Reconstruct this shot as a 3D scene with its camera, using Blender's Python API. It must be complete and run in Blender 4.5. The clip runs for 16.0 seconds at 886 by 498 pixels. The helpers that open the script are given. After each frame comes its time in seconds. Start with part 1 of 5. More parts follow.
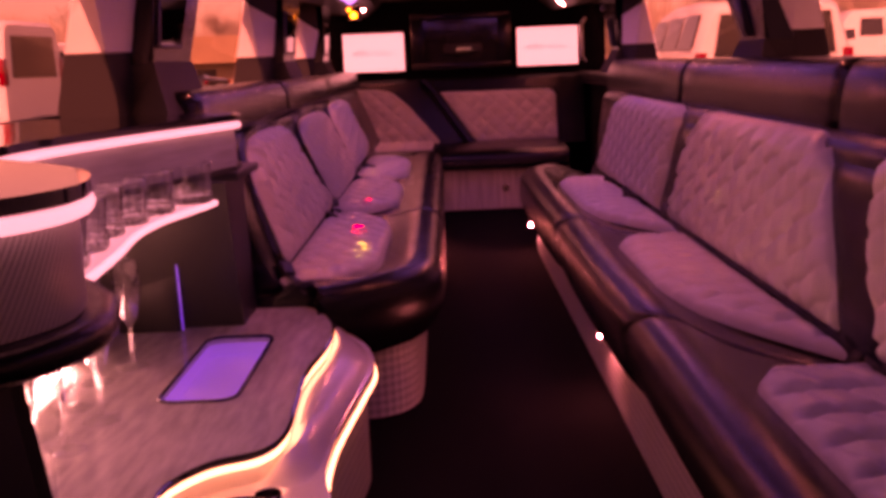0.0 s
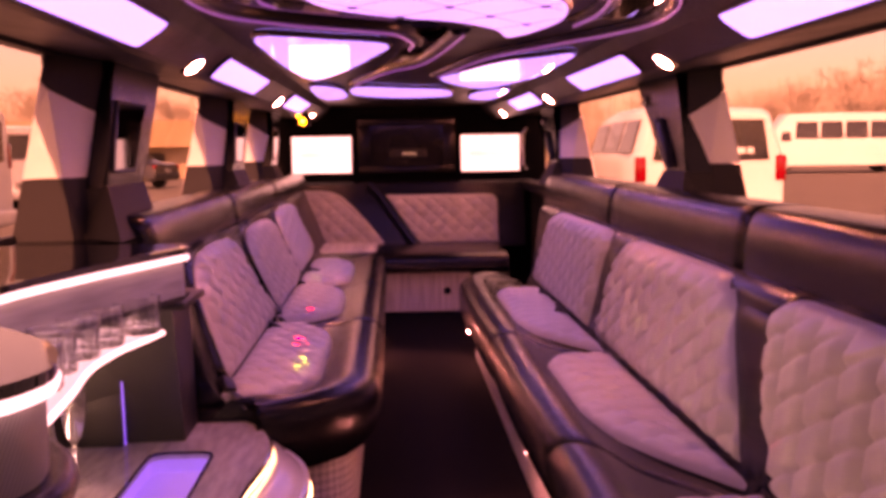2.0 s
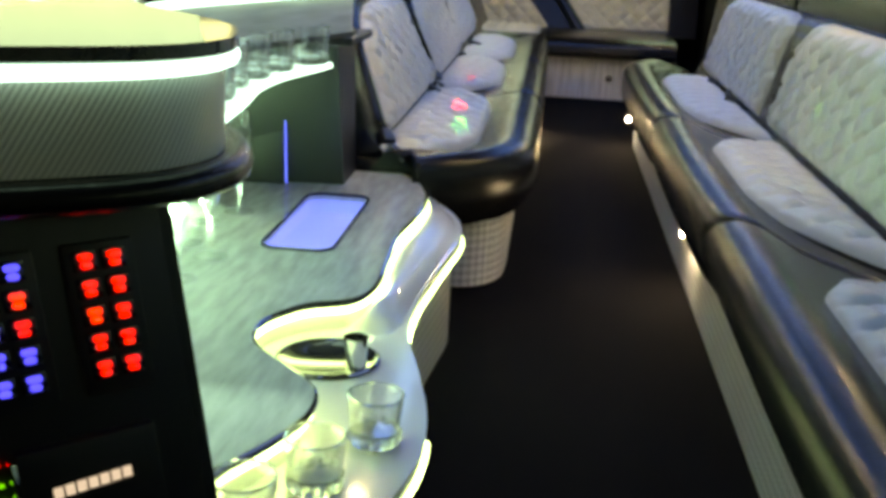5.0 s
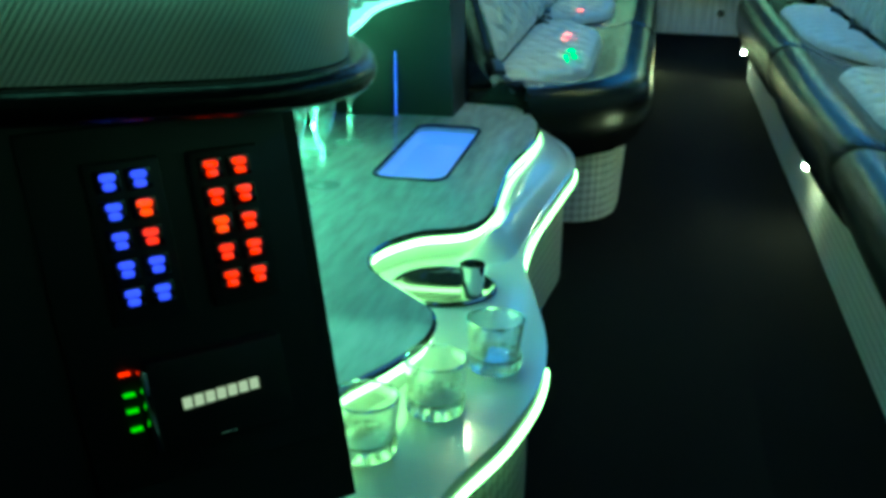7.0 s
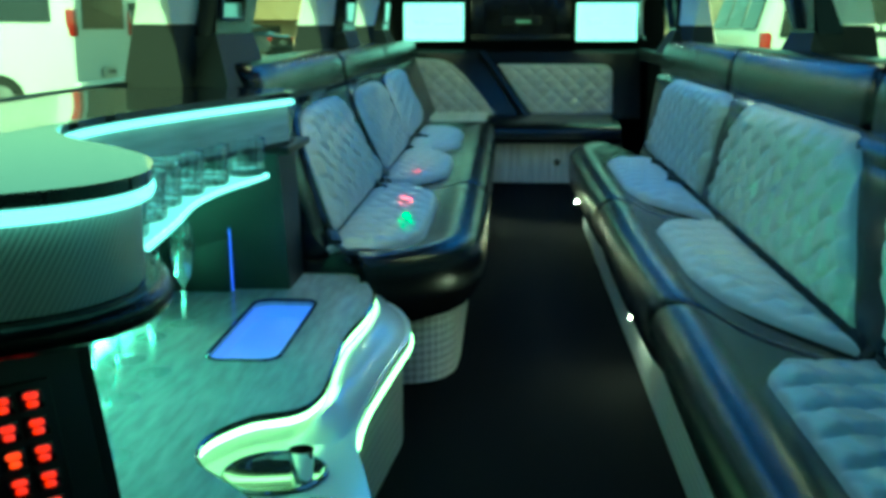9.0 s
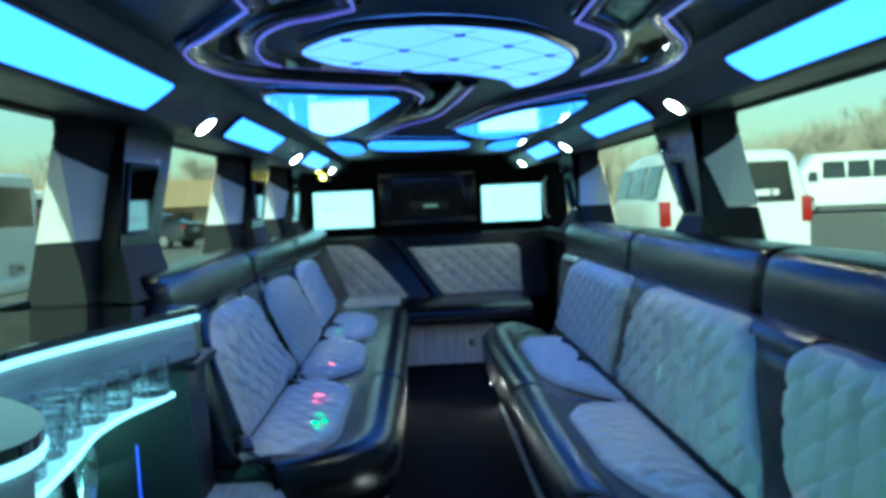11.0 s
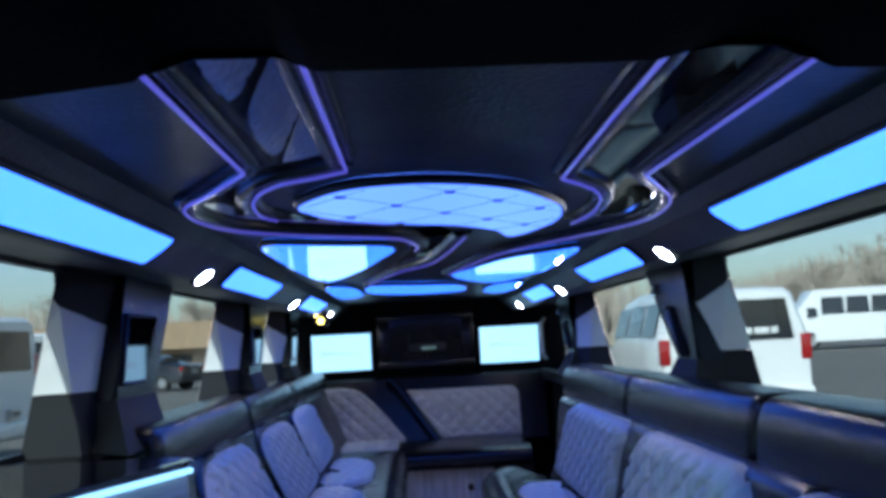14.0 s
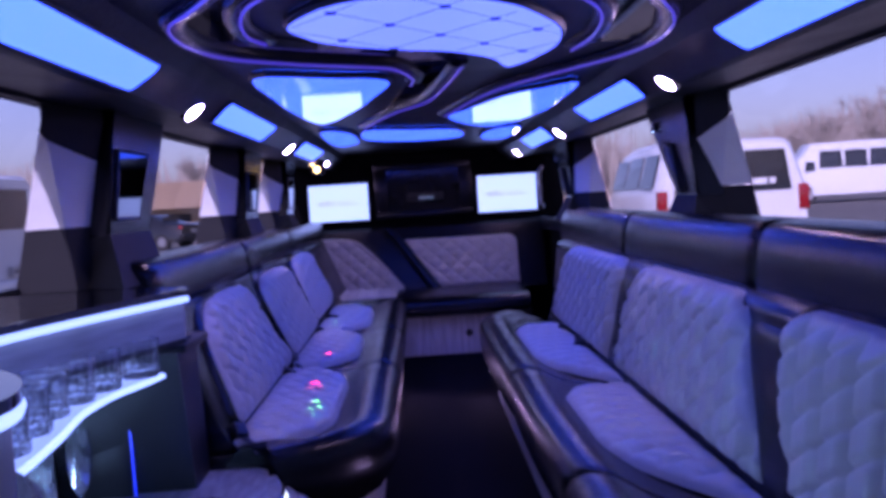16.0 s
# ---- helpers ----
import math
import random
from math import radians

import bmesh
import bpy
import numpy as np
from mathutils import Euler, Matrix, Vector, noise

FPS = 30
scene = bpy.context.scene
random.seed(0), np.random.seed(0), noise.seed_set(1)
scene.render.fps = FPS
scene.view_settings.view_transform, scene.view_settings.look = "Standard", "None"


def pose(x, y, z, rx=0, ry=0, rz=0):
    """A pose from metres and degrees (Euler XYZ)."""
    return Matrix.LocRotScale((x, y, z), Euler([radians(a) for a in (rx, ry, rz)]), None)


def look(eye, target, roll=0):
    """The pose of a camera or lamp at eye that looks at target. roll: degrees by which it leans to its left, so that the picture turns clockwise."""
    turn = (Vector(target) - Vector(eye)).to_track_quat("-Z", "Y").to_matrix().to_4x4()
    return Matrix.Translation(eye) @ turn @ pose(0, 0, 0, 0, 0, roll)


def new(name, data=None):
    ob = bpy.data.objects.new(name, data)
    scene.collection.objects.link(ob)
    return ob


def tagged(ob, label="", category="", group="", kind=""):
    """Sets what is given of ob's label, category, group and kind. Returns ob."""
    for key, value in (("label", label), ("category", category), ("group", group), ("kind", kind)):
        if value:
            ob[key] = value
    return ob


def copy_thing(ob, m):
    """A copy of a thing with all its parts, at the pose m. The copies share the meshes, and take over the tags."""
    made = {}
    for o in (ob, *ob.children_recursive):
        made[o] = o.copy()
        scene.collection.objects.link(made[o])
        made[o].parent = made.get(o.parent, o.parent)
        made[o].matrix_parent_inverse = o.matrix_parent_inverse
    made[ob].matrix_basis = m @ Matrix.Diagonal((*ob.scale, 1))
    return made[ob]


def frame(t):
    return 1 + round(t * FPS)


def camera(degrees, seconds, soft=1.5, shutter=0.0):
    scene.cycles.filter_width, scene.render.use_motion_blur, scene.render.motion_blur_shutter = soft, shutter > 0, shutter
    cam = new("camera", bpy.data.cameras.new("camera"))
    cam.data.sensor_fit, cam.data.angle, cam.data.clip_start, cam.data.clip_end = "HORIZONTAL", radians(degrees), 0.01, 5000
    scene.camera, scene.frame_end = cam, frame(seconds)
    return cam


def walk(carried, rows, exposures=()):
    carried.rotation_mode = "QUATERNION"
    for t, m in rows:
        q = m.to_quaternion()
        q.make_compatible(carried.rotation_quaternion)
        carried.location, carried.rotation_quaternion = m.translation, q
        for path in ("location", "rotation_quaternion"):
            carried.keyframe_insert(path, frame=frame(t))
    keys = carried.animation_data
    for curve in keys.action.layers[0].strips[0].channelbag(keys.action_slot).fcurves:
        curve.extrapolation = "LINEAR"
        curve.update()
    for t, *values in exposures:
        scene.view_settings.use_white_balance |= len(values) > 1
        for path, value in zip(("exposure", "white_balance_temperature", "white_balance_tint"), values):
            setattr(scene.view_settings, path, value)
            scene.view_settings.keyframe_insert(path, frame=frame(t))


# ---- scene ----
cam = camera(45.2, 16.0, soft=4.0)
PATH = [
    (0, (-0.132, 0.285, 0.878), (-0.144, 2.255, 0.531), -2.4),
    (0.5, (-0.116, 0.216, 0.937), (-0.025, 2.186, 0.6), -1.5),
    (1, (-0.111, 0.183, 0.955), (-0.007, 2.16, 0.674), -1.3),
    (1.5, (-0.107, 0.157, 0.981), (-0.006, 2.141, 0.754), -1.1),
    (2, (-0.107, 0.152, 0.983), (-0.013, 2.141, 0.796), -0.8),
    (2.5, (-0.106, 0.152, 0.988), (-0.029, 2.142, 0.803), -0.6),
    (3, (-0.107, 0.149, 0.98), (-0.053, 2.137, 0.762), -0.5),
    (3.5, (-0.114, 0.161, 0.953), (-0.093, 2.14, 0.663), -0.8),
    (4, (-0.117, 0.161, 0.934), (-0.152, 2.1, 0.556), 0.5),
    (4.5, (-0.118, 0.161, 0.913), (-0.227, 2.101, 0.437), 1.6),
    (5, (-0.136, 0.184, 0.891), (-0.308, 2.095, 0.326), 2.9),
    (7.3, (-0.164, 0.217, 0.848), (-0.518, 2.069, 0.182), 1.1),
    (7.5, (-0.163, 0.224, 0.858), (-0.487, 2.085, 0.201), 1.6),
    (8, (-0.137, 0.213, 0.88), (-0.394, 2.11, 0.301), 1.5),
    (8.5, (-0.114, 0.2, 0.9), (-0.295, 2.13, 0.408), 0.9),
    (9, (-0.097, 0.187, 0.922), (-0.21, 2.141, 0.513), 0.0),
    (9.5, (-0.087, 0.186, 0.944), (-0.143, 2.157, 0.613), -0.6),
    (9.7, (-0.084, 0.181, 0.952), (-0.119, 2.159, 0.653), -0.9),
    (11.8, (-0.064, 0.162, 0.997), (-0.006, 2.16, 1.035), -2.9),
    (12, (-0.062, 0.153, 1.001), (-0.006, 2.151, 1.071), -2.9),
    (12.5, (-0.06, 0.143, 1.011), (-0.001, 2.136, 1.165), -3.2),
    (13, (-0.059, 0.134, 1.016), (0.003, 2.12, 1.241), -3.2),
    (13.5, (-0.059, 0.135, 1.015), (0.003, 2.121, 1.245), -3.2),
    (14, (-0.057, 0.138, 1.005), (0.0, 2.13, 1.175), -3.1),
    (14.5, (-0.055, 0.143, 0.992), (-0.002, 2.14, 1.089), -3.3),
    (15, (-0.055, 0.153, 0.982), (-0.004, 2.152, 1.01), -3.3),
    (15.5, (-0.053, 0.172, 0.958), (-0.008, 2.172, 0.923), -3.4),
    (16, (-0.057, 0.185, 0.942), (-0.011, 2.182, 0.847), -3.6),
]
# seconds, stops, kelvin, tint: the picture's tint drifts from warm to green to cool
TINTS = [(0.0, 0.25, 60000, 218), (0.8, 0.55, 60000, 168), (1.5, 0.95, 60000, 151), (2.1, 1.25, 60000, 156), (2.6, 1.45, 50000, 104), (3.4, 1.8, 32000, 40), (4.0, 2.05, 28000, 8), (5.2, 2.0, 29000, -10),
         (7.3, 1.55, 10600, -86), (8.5, 1.45, 9500, -84), (9.7, 1.38, 7700, -66), (11.8, 1.15, 5600, -12), (12.5, 1.1, 5600, -6), (13.0, 0.85, 5600, 2), (14.0, 0.72, 5600, 16), (15.0, 0.55, 5550, 56), (16.0, 0.45, 5500, 94)]
walk(cam, [(t, look(eye, target, roll)) for t, eye, target, roll in PATH], TINTS)

# ---- world and sun ----
world = bpy.data.worlds.new("sky")
scene.world = world
world.use_nodes = True
sky = world.node_tree.nodes.new("ShaderNodeTexSky")
sky.sky_type, sky.sun_disc = "NISHITA", False
sky.sun_elevation, sky.sun_rotation = radians(42), radians(196)
sky.air_density, sky.dust_density = 1.0, 1.5
background = world.node_tree.nodes["Background"]
background.inputs["Strength"].default_value = 0.15
world.node_tree.links.new(sky.outputs["Color"], background.inputs["Color"])
sun = new("sun", bpy.data.lights.new("sun", "SUN"))
sun.data.energy, sun.data.angle, sun.data.color = 5.0, radians(1.0), (1.0, 0.95, 0.87)
sun.matrix_world = look((0, 0, 0), (-math.sin(radians(196)), -math.cos(radians(196)), -math.tan(radians(42))))

LED = (0.052, 0.185, 1.0)     # colour of the party lighting
STRIP = (0.25, 0.52, 0.74)    # paler light strips along the bar
VIOLET = (0.16, 0.10, 1.0)  # colour of the ceiling piping

# ---- materials ----
def nodes_of(name):
    m = bpy.data.materials.new(name)
    m.use_nodes = True
    return m, m.node_tree.nodes, m.node_tree.links, m.node_tree.nodes["Principled BSDF"]


def surface(name, col, rough=0.5, metal=0.0, var=0.2, scale=6.0, bump=0.0, bscale=300.0, kind="noise", coat=0.0, spec=0.5, rvar=0.10, each=0.0):
    """A surface with large stains, fine grain, varied gloss and relief."""
    m, n, l, p = nodes_of(name)
    tc = n.new("ShaderNodeTexCoord")
    big = n.new("ShaderNodeTexNoise")
    big.inputs["Scale"].default_value, big.inputs["Detail"].default_value = scale, 6.0
    l.new(tc.outputs["Object"], big.inputs["Vector"])
    fine = n.new("ShaderNodeTexVoronoi" if kind == "leather" else "ShaderNodeTexNoise")
    fine.inputs["Scale"].default_value = bscale
    l.new(tc.outputs["Object"], fine.inputs["Vector"])
    fine_out = fine.outputs["Distance"] if kind == "leather" else fine.outputs["Fac"]
    mix = n.new("ShaderNodeMix")
    mix.data_type = "RGBA"
    mix.inputs["A"].default_value = (*[c * (1 - var) for c in col], 1)
    mix.inputs["B"].default_value = (*[min(1, c * (1 + var)) for c in col], 1)
    add = n.new("ShaderNodeMath")
    add.operation = "MULTIPLY_ADD"
    add.inputs[1].default_value = 0.35
    l.new(fine_out, add.inputs[0])
    l.new(big.outputs["Fac"], add.inputs[2])
    l.new(add.outputs[0], mix.inputs["Factor"])
    colour = mix.outputs["Result"]
    if each:
        info = n.new("ShaderNodeObjectInfo")
        vary = n.new("ShaderNodeHueSaturation")
        span = n.new("ShaderNodeMapRange")
        span.inputs["To Min"].default_value, span.inputs["To Max"].default_value = 1 - each, 1 + each
        l.new(info.outputs["Random"], span.inputs["Value"])
        l.new(span.outputs["Result"], vary.inputs["Value"])
        l.new(colour, vary.inputs["Color"])
        colour = vary.outputs["Color"]
    l.new(colour, p.inputs["Base Color"])
    gloss = n.new("ShaderNodeMapRange")
    gloss.inputs["To Min"].default_value, gloss.inputs["To Max"].default_value = max(0.01, rough - rvar), min(1, rough + rvar)
    l.new(big.outputs["Fac"], gloss.inputs["Value"])
    l.new(gloss.outputs["Result"], p.inputs["Roughness"])
    p.inputs["Metallic"].default_value = metal
    p.inputs["Specular IOR Level"].default_value = spec
    p.inputs["Coat Weight"].default_value = coat
    p.inputs["Coat Roughness"].default_value = 0.075
    if bump:
        b = n.new("ShaderNodeBump")
        b.inputs["Strength"].default_value, b.inputs["Distance"].default_value = bump, 0.002
        l.new(fine_out, b.inputs["Height"])
        l.new(b.outputs["Normal"], p.inputs["Normal"])
    return m


def weave(name, col, dark, size, rough, metal=0.0, bump=0.5):
    """A woven or embossed sheet, its cells `size` metres wide on the sheet's own measure."""
    m, n, l, p = nodes_of(name)
    tc = n.new("ShaderNodeTexCoord")
    mp = n.new("ShaderNodeMapping")
    mp.inputs["Rotation"].default_value = (0, 0, radians(45))
    ck = n.new("ShaderNodeTexChecker")
    ck.inputs["Scale"].default_value = 1 / size
    ck.inputs["Color1"].default_value, ck.inputs["Color2"].default_value = (*col, 1), (*dark, 1)
    wear = n.new("ShaderNodeTexNoise")
    wear.inputs["Scale"].default_value = 5.0
    tone = n.new("ShaderNodeMix")
    tone.data_type, tone.blend_type = "RGBA", "MULTIPLY"
    tone.inputs["Factor"].default_value = 0.35
    l.new(tc.outputs["UV"], mp.inputs["Vector"])
    l.new(mp.outputs["Vector"], ck.inputs["Vector"])
    l.new(tc.outputs["Object"], wear.inputs["Vector"])
    l.new(ck.outputs["Color"], tone.inputs["A"])
    l.new(wear.outputs["Color"], tone.inputs["B"])
    l.new(tone.outputs["Result"], p.inputs["Base Color"])
    b = n.new("ShaderNodeBump")
    b.inputs["Strength"].default_value, b.inputs["Distance"].default_value = bump, 0.002
    l.new(ck.outputs["Fac"], b.inputs["Height"])
    l.new(b.outputs["Normal"], p.inputs["Normal"])
    p.inputs["Roughness"].default_value, p.inputs["Metallic"].default_value = rough, metal
    return m


def ribbed(name, col, dark, period, rough):
    """Fine slanting ribs on a sheet's own measure, crossed by a finer weave."""
    m, n, l, p = nodes_of(name)
    tc = n.new("ShaderNodeTexCoord")
    mp = n.new("ShaderNodeMapping")
    mp.inputs["Rotation"].default_value = (0, 0, radians(32))
    wv = n.new("ShaderNodeTexWave")
    wv.inputs["Scale"].default_value, wv.inputs["Distortion"].default_value = 0.314 / period, 0.6
    wv.inputs["Detail"].default_value, wv.inputs["Detail Scale"].default_value = 2.0, 3.0
    wear = n.new("ShaderNodeTexNoise")
    wear.inputs["Scale"].default_value = 7.0
    mix, tone = n.new("ShaderNodeMix"), n.new("ShaderNodeMix")
    mix.data_type = tone.data_type = "RGBA"
    mix.inputs["A"].default_value, mix.inputs["B"].default_value = (*dark, 1), (*col, 1)
    tone.blend_type = "MULTIPLY"
    tone.inputs["Factor"].default_value = 0.25
    b = n.new("ShaderNodeBump")
    b.inputs["Strength"].default_value, b.inputs["Distance"].default_value = 0.5, 0.001
    l.new(tc.outputs["UV"], mp.inputs["Vector"])
    l.new(mp.outputs["Vector"], wv.inputs["Vector"])
    l.new(tc.outputs["Object"], wear.inputs["Vector"])
    l.new(wv.outputs["Fac"], mix.inputs["Factor"])
    l.new(mix.outputs["Result"], tone.inputs["A"])
    l.new(wear.outputs["Color"], tone.inputs["B"])
    l.new(tone.outputs["Result"], p.inputs["Base Color"])
    l.new(wv.outputs["Fac"], b.inputs["Height"])
    l.new(b.outputs["Normal"], p.inputs["Normal"])
    p.inputs["Roughness"].default_value, p.inputs["Metallic"].default_value = rough, 0.2
    return m


def streaks(name, a, b, rough, stretch, bump=0.1):
    """Grain drawn out along one way: wood or brushed laminate."""
    m, n, l, p = nodes_of(name)
    tc = n.new("ShaderNodeTexCoord")
    mp = n.new("ShaderNodeMapping")
    mp.inputs["Scale"].default_value = stretch
    g = n.new("ShaderNodeTexNoise")
    g.inputs["Scale"].default_value, g.inputs["Detail"].default_value = 4.0, 8.0
    ramp = n.new("ShaderNodeValToRGB")
    ramp.color_ramp.elements[0].position, ramp.color_ramp.elements[1].position = 0.35, 0.68
    ramp.color_ramp.elements[0].color, ramp.color_ramp.elements[1].color = (*a, 1), (*b, 1)
    bp = n.new("ShaderNodeBump")
    bp.inputs["Strength"].default_value, bp.inputs["Distance"].default_value = bump, 0.002
    l.new(tc.outputs["Object"], mp.inputs["Vector"])
    l.new(mp.outputs["Vector"], g.inputs["Vector"])
    l.new(g.outputs["Fac"], ramp.inputs["Fac"])
    l.new(ramp.outputs["Color"], p.inputs["Base Color"])
    l.new(g.outputs["Fac"], bp.inputs["Height"])
    l.new(bp.outputs["Normal"], p.inputs["Normal"])
    p.inputs["Roughness"].default_value = rough
    return m


def glow(name, col, strength, rough=0.3):
    """A lit plastic face."""
    m, n, l, p = nodes_of(name)
    p.inputs["Base Color"].default_value = (0.6, 0.6, 0.6, 1)
    p.inputs["Roughness"].default_value = rough
    p.inputs["Emission Color"].default_value = (*col, 1)
    p.inputs["Emission Strength"].default_value = strength
    return m


def lit_mirror(name, col, strength):
    """Half-silvered acrylic lit from behind: it shines and mirrors."""
    m, n, l, p = nodes_of(name)
    p.inputs["Base Color"].default_value = (0.75, 0.75, 0.75, 1)
    p.inputs["Metallic"].default_value, p.inputs["Roughness"].default_value = 1.0, 0.03
    p.inputs["Emission Color"].default_value = (*col, 1)
    w = n.new("ShaderNodeTexNoise")
    w.inputs["Scale"].default_value = 3.0
    r = n.new("ShaderNodeMapRange")
    r.inputs["To Min"].default_value, r.inputs["To Max"].default_value = strength * 0.7, strength * 1.25
    l.new(w.outputs["Fac"], r.inputs["Value"])
    l.new(r.outputs["Result"], p.inputs["Emission Strength"])
    return m


def thin_glass(name, tint, gloss=0.02, body=0.04, haze=0.0, edge=0.6):
    m = bpy.data.materials.new(name)
    m.use_nodes = True
    n, l = m.node_tree.nodes, m.node_tree.links
    n.clear()
    out = n.new("ShaderNodeOutputMaterial")
    tr = n.new("ShaderNodeBsdfTransparent")
    tr.inputs["Color"].default_value = (*tint, 1)
    gl = n.new("ShaderNodeBsdfGlossy")
    gl.inputs["Roughness"].default_value = gloss
    lw = n.new("ShaderNodeLayerWeight")
    lw.inputs["Blend"].default_value = 0.5
    pw = n.new("ShaderNodeMath")
    pw.operation = "POWER"
    pw.inputs[1].default_value = 2.6
    fr = n.new("ShaderNodeMath")
    fr.operation = "MULTIPLY_ADD"
    fr.inputs[1].default_value, fr.inputs[2].default_value = edge, body
    l.new(lw.outputs["Facing"], pw.inputs[0])
    l.new(pw.outputs[0], fr.inputs[0])
    mix = n.new("ShaderNodeMixShader")
    l.new(fr.outputs[0], mix.inputs[0])
    l.new(tr.outputs[0], mix.inputs[1])
    l.new(gl.outputs[0], mix.inputs[2])
    last = mix
    if haze:
        front, through_glass, df = n.new("ShaderNodeBsdfDiffuse"), n.new("ShaderNodeBsdfTranslucent"), n.new("ShaderNodeMixShader")
        front.inputs["Color"].default_value = through_glass.inputs["Color"].default_value = (0.95, 0.95, 0.95, 1)
        l.new(front.outputs[0], df.inputs[1])
        l.new(through_glass.outputs[0], df.inputs[2])
        last = n.new("ShaderNodeMixShader")
        last.inputs[0].default_value = haze
        l.new(mix.outputs[0], last.inputs[1])
        l.new(df.outputs[0], last.inputs[2])
    l.new(last.outputs[0], out.inputs["Surface"])
    return m


BLACK_VINYL = surface("black vinyl", (0.0055, 0.0052, 0.0060), 0.24, spec=0.28, bump=0.12, bscale=380, kind="leather", var=0.2, rvar=0.02)
SOFFIT_VINYL = surface("dark headliner", (0.004, 0.004, 0.0045), 0.85, spec=0.06, bump=0.3, bscale=260, kind="leather", var=0.3)
EMBOSSED = surface("embossed ceiling leather", (0.008, 0.008, 0.010), 0.36, bump=0.5, bscale=110, kind="leather", var=0.4)
PAD = surface("pale grey quilted leather", (0.53, 0.51, 0.49), 0.33, spec=0.6, bump=0.12, bscale=500, kind="leather", var=0.08, scale=9, rvar=0.05)
CARPET = surface("black carpet", (0.0068, 0.0062, 0.0072), 0.95, bump=1.0, bscale=700, var=0.5, scale=3, spec=0.03)
SKIRT = weave("embossed grey vinyl", (0.68, 0.67, 0.66), (0.40, 0.39, 0.39), 0.015, 0.34, 0.0, 1.0)
CARBON = ribbed("silver carbon ribs", (0.62, 0.62, 0.62), (0.40, 0.40, 0.40), 0.0050, 0.36)
GLOSS_BLACK = surface("gloss black laminate", (0.02, 0.02, 0.022), 0.05, var=0.2, rvar=0.03, coat=0.6)
DEFLECT = surface("black plastic", (0.014, 0.014, 0.015), 0.45, spec=0.4, var=0.3, bump=0.1, bscale=500)
STONE = streaks("dark streaked laminate", (0.38, 0.38, 0.375), (0.54, 0.54, 0.53), 0.09, (14, 2.5, 4), 0.012)
RIM = surface("satin grey acrylic", (0.66, 0.66, 0.65), 0.2, var=0.06, rvar=0.05, coat=0.5)
FASCIA = streaks("brushed grey laminate", (0.42, 0.42, 0.41), (0.58, 0.58, 0.57), 0.35, (2, 2, 30), 0.05)
WOOD = streaks("limed grey wood", (0.48, 0.46, 0.44), (0.72, 0.70, 0.67), 0.45, (12, 12, 1.2), 0.15)
CHROME = surface("chrome", (0.75, 0.75, 0.76), 0.10, 1.0, var=0.08, rvar=0.05)
DARK_MIRROR = surface("dark smoked glass", (0.045, 0.045, 0.05), 0.04, 1.0, var=0.03, rvar=0.01)
SMOKED = surface("smoked mirror", (0.13, 0.13, 0.145), 0.02, 1.0, var=0.03, rvar=0.01)
MIRROR = surface("mirror", (0.72, 0.72, 0.72), 0.02, 1.0, var=0.03, rvar=0.01)
SILL = surface("white sill paint", (0.75, 0.75, 0.73), 0.35, var=0.06)
PILLAR_LIGHT = surface("light grey pillar vinyl", (0.80, 0.79, 0.74), 0.7, bump=0.3, bscale=300, var=0.12)
PILLAR_DARK = surface("black pillar carpet", (0.022, 0.022, 0.023), 0.85, bump=0.5, bscale=500, var=0.3)
PANEL_LED = glow("party light diffuser", LED, 2.1)
STRIP_LED = glow("party light strip", STRIP, 1.35)
LOW_LED = glow("counter light strip", (0.37, 0.63, 0.42), 4.0)
LIT_SHELF = glow("acrylic glowing all over", STRIP, 0.68, 0.15)
SHELF_LED = glow("lit acrylic edge", STRIP, 1.45)
TRI_LED = lit_mirror("backlit mirror acrylic", LED, 1.55)
OVAL_LED = glow("backlit stretch panel", tuple(0.06 + 0.94 * c for c in LED), 1.3)
VIOLET_LED = glow("violet piping", VIOLET, 0.24)
LAMP_LED = glow("white lamp lens", (1.0, 0.95, 0.92), 58.0)
FLOOR_LED = glow("white courtesy lens", (0.95, 0.88, 1.0), 420.0)
YELLOW_LED = glow("yellow lens", (1.0, 0.8, 0.12), 6.0)
SCREEN_LED = glow("screen face", (0.42, 0.80, 1.0), 0.85, 0.1)
INK = glow("screen writing", (0.42, 0.62, 0.80), 0.62)
ICE_LED = glow("blue lit basin", (0.02, 0.06, 1.0), 0.42)
BLUE_KEY = glow("blue key", (0.01, 0.02, 1.0), 0.9)
RED_KEY = glow("red key", (1.0, 0.0, 0.0), 0.45)
GREEN_KEY = glow("green key", (0.1, 0.8, 0.05), 0.25)
DIM_KEY = glow("dim display", (0.1, 0.6, 0.3), 0.08)
AMBER_KEY = glow("amber key", (1.0, 0.02, 0.0), 0.6)
WHITE_KEY = glow("white writing", (0.85, 0.75, 1.0), 0.20)
BACK_LED = glow("cyan back light", (0.25, 0.66, 0.66), 26.0)
BLUE_LINE = glow("blue edge light", (0.0, 0.01, 1.0), 0.8)
WINDOW = thin_glass("tinted window glass", (0.60, 0.66, 0.635), 0.01, 0.0, edge=0.05)
TUMBLER = thin_glass("clear glass", (0.985, 0.99, 0.99), 0.012, 0.13, 0.03, 1.0)
FOOT_GLASS = thin_glass("clear glass foot", (0.985, 0.99, 0.99), 0.02, 0.03, 0.12, 0.3)
BASE_GLASS, _, _, cut = nodes_of("thick clear glass")
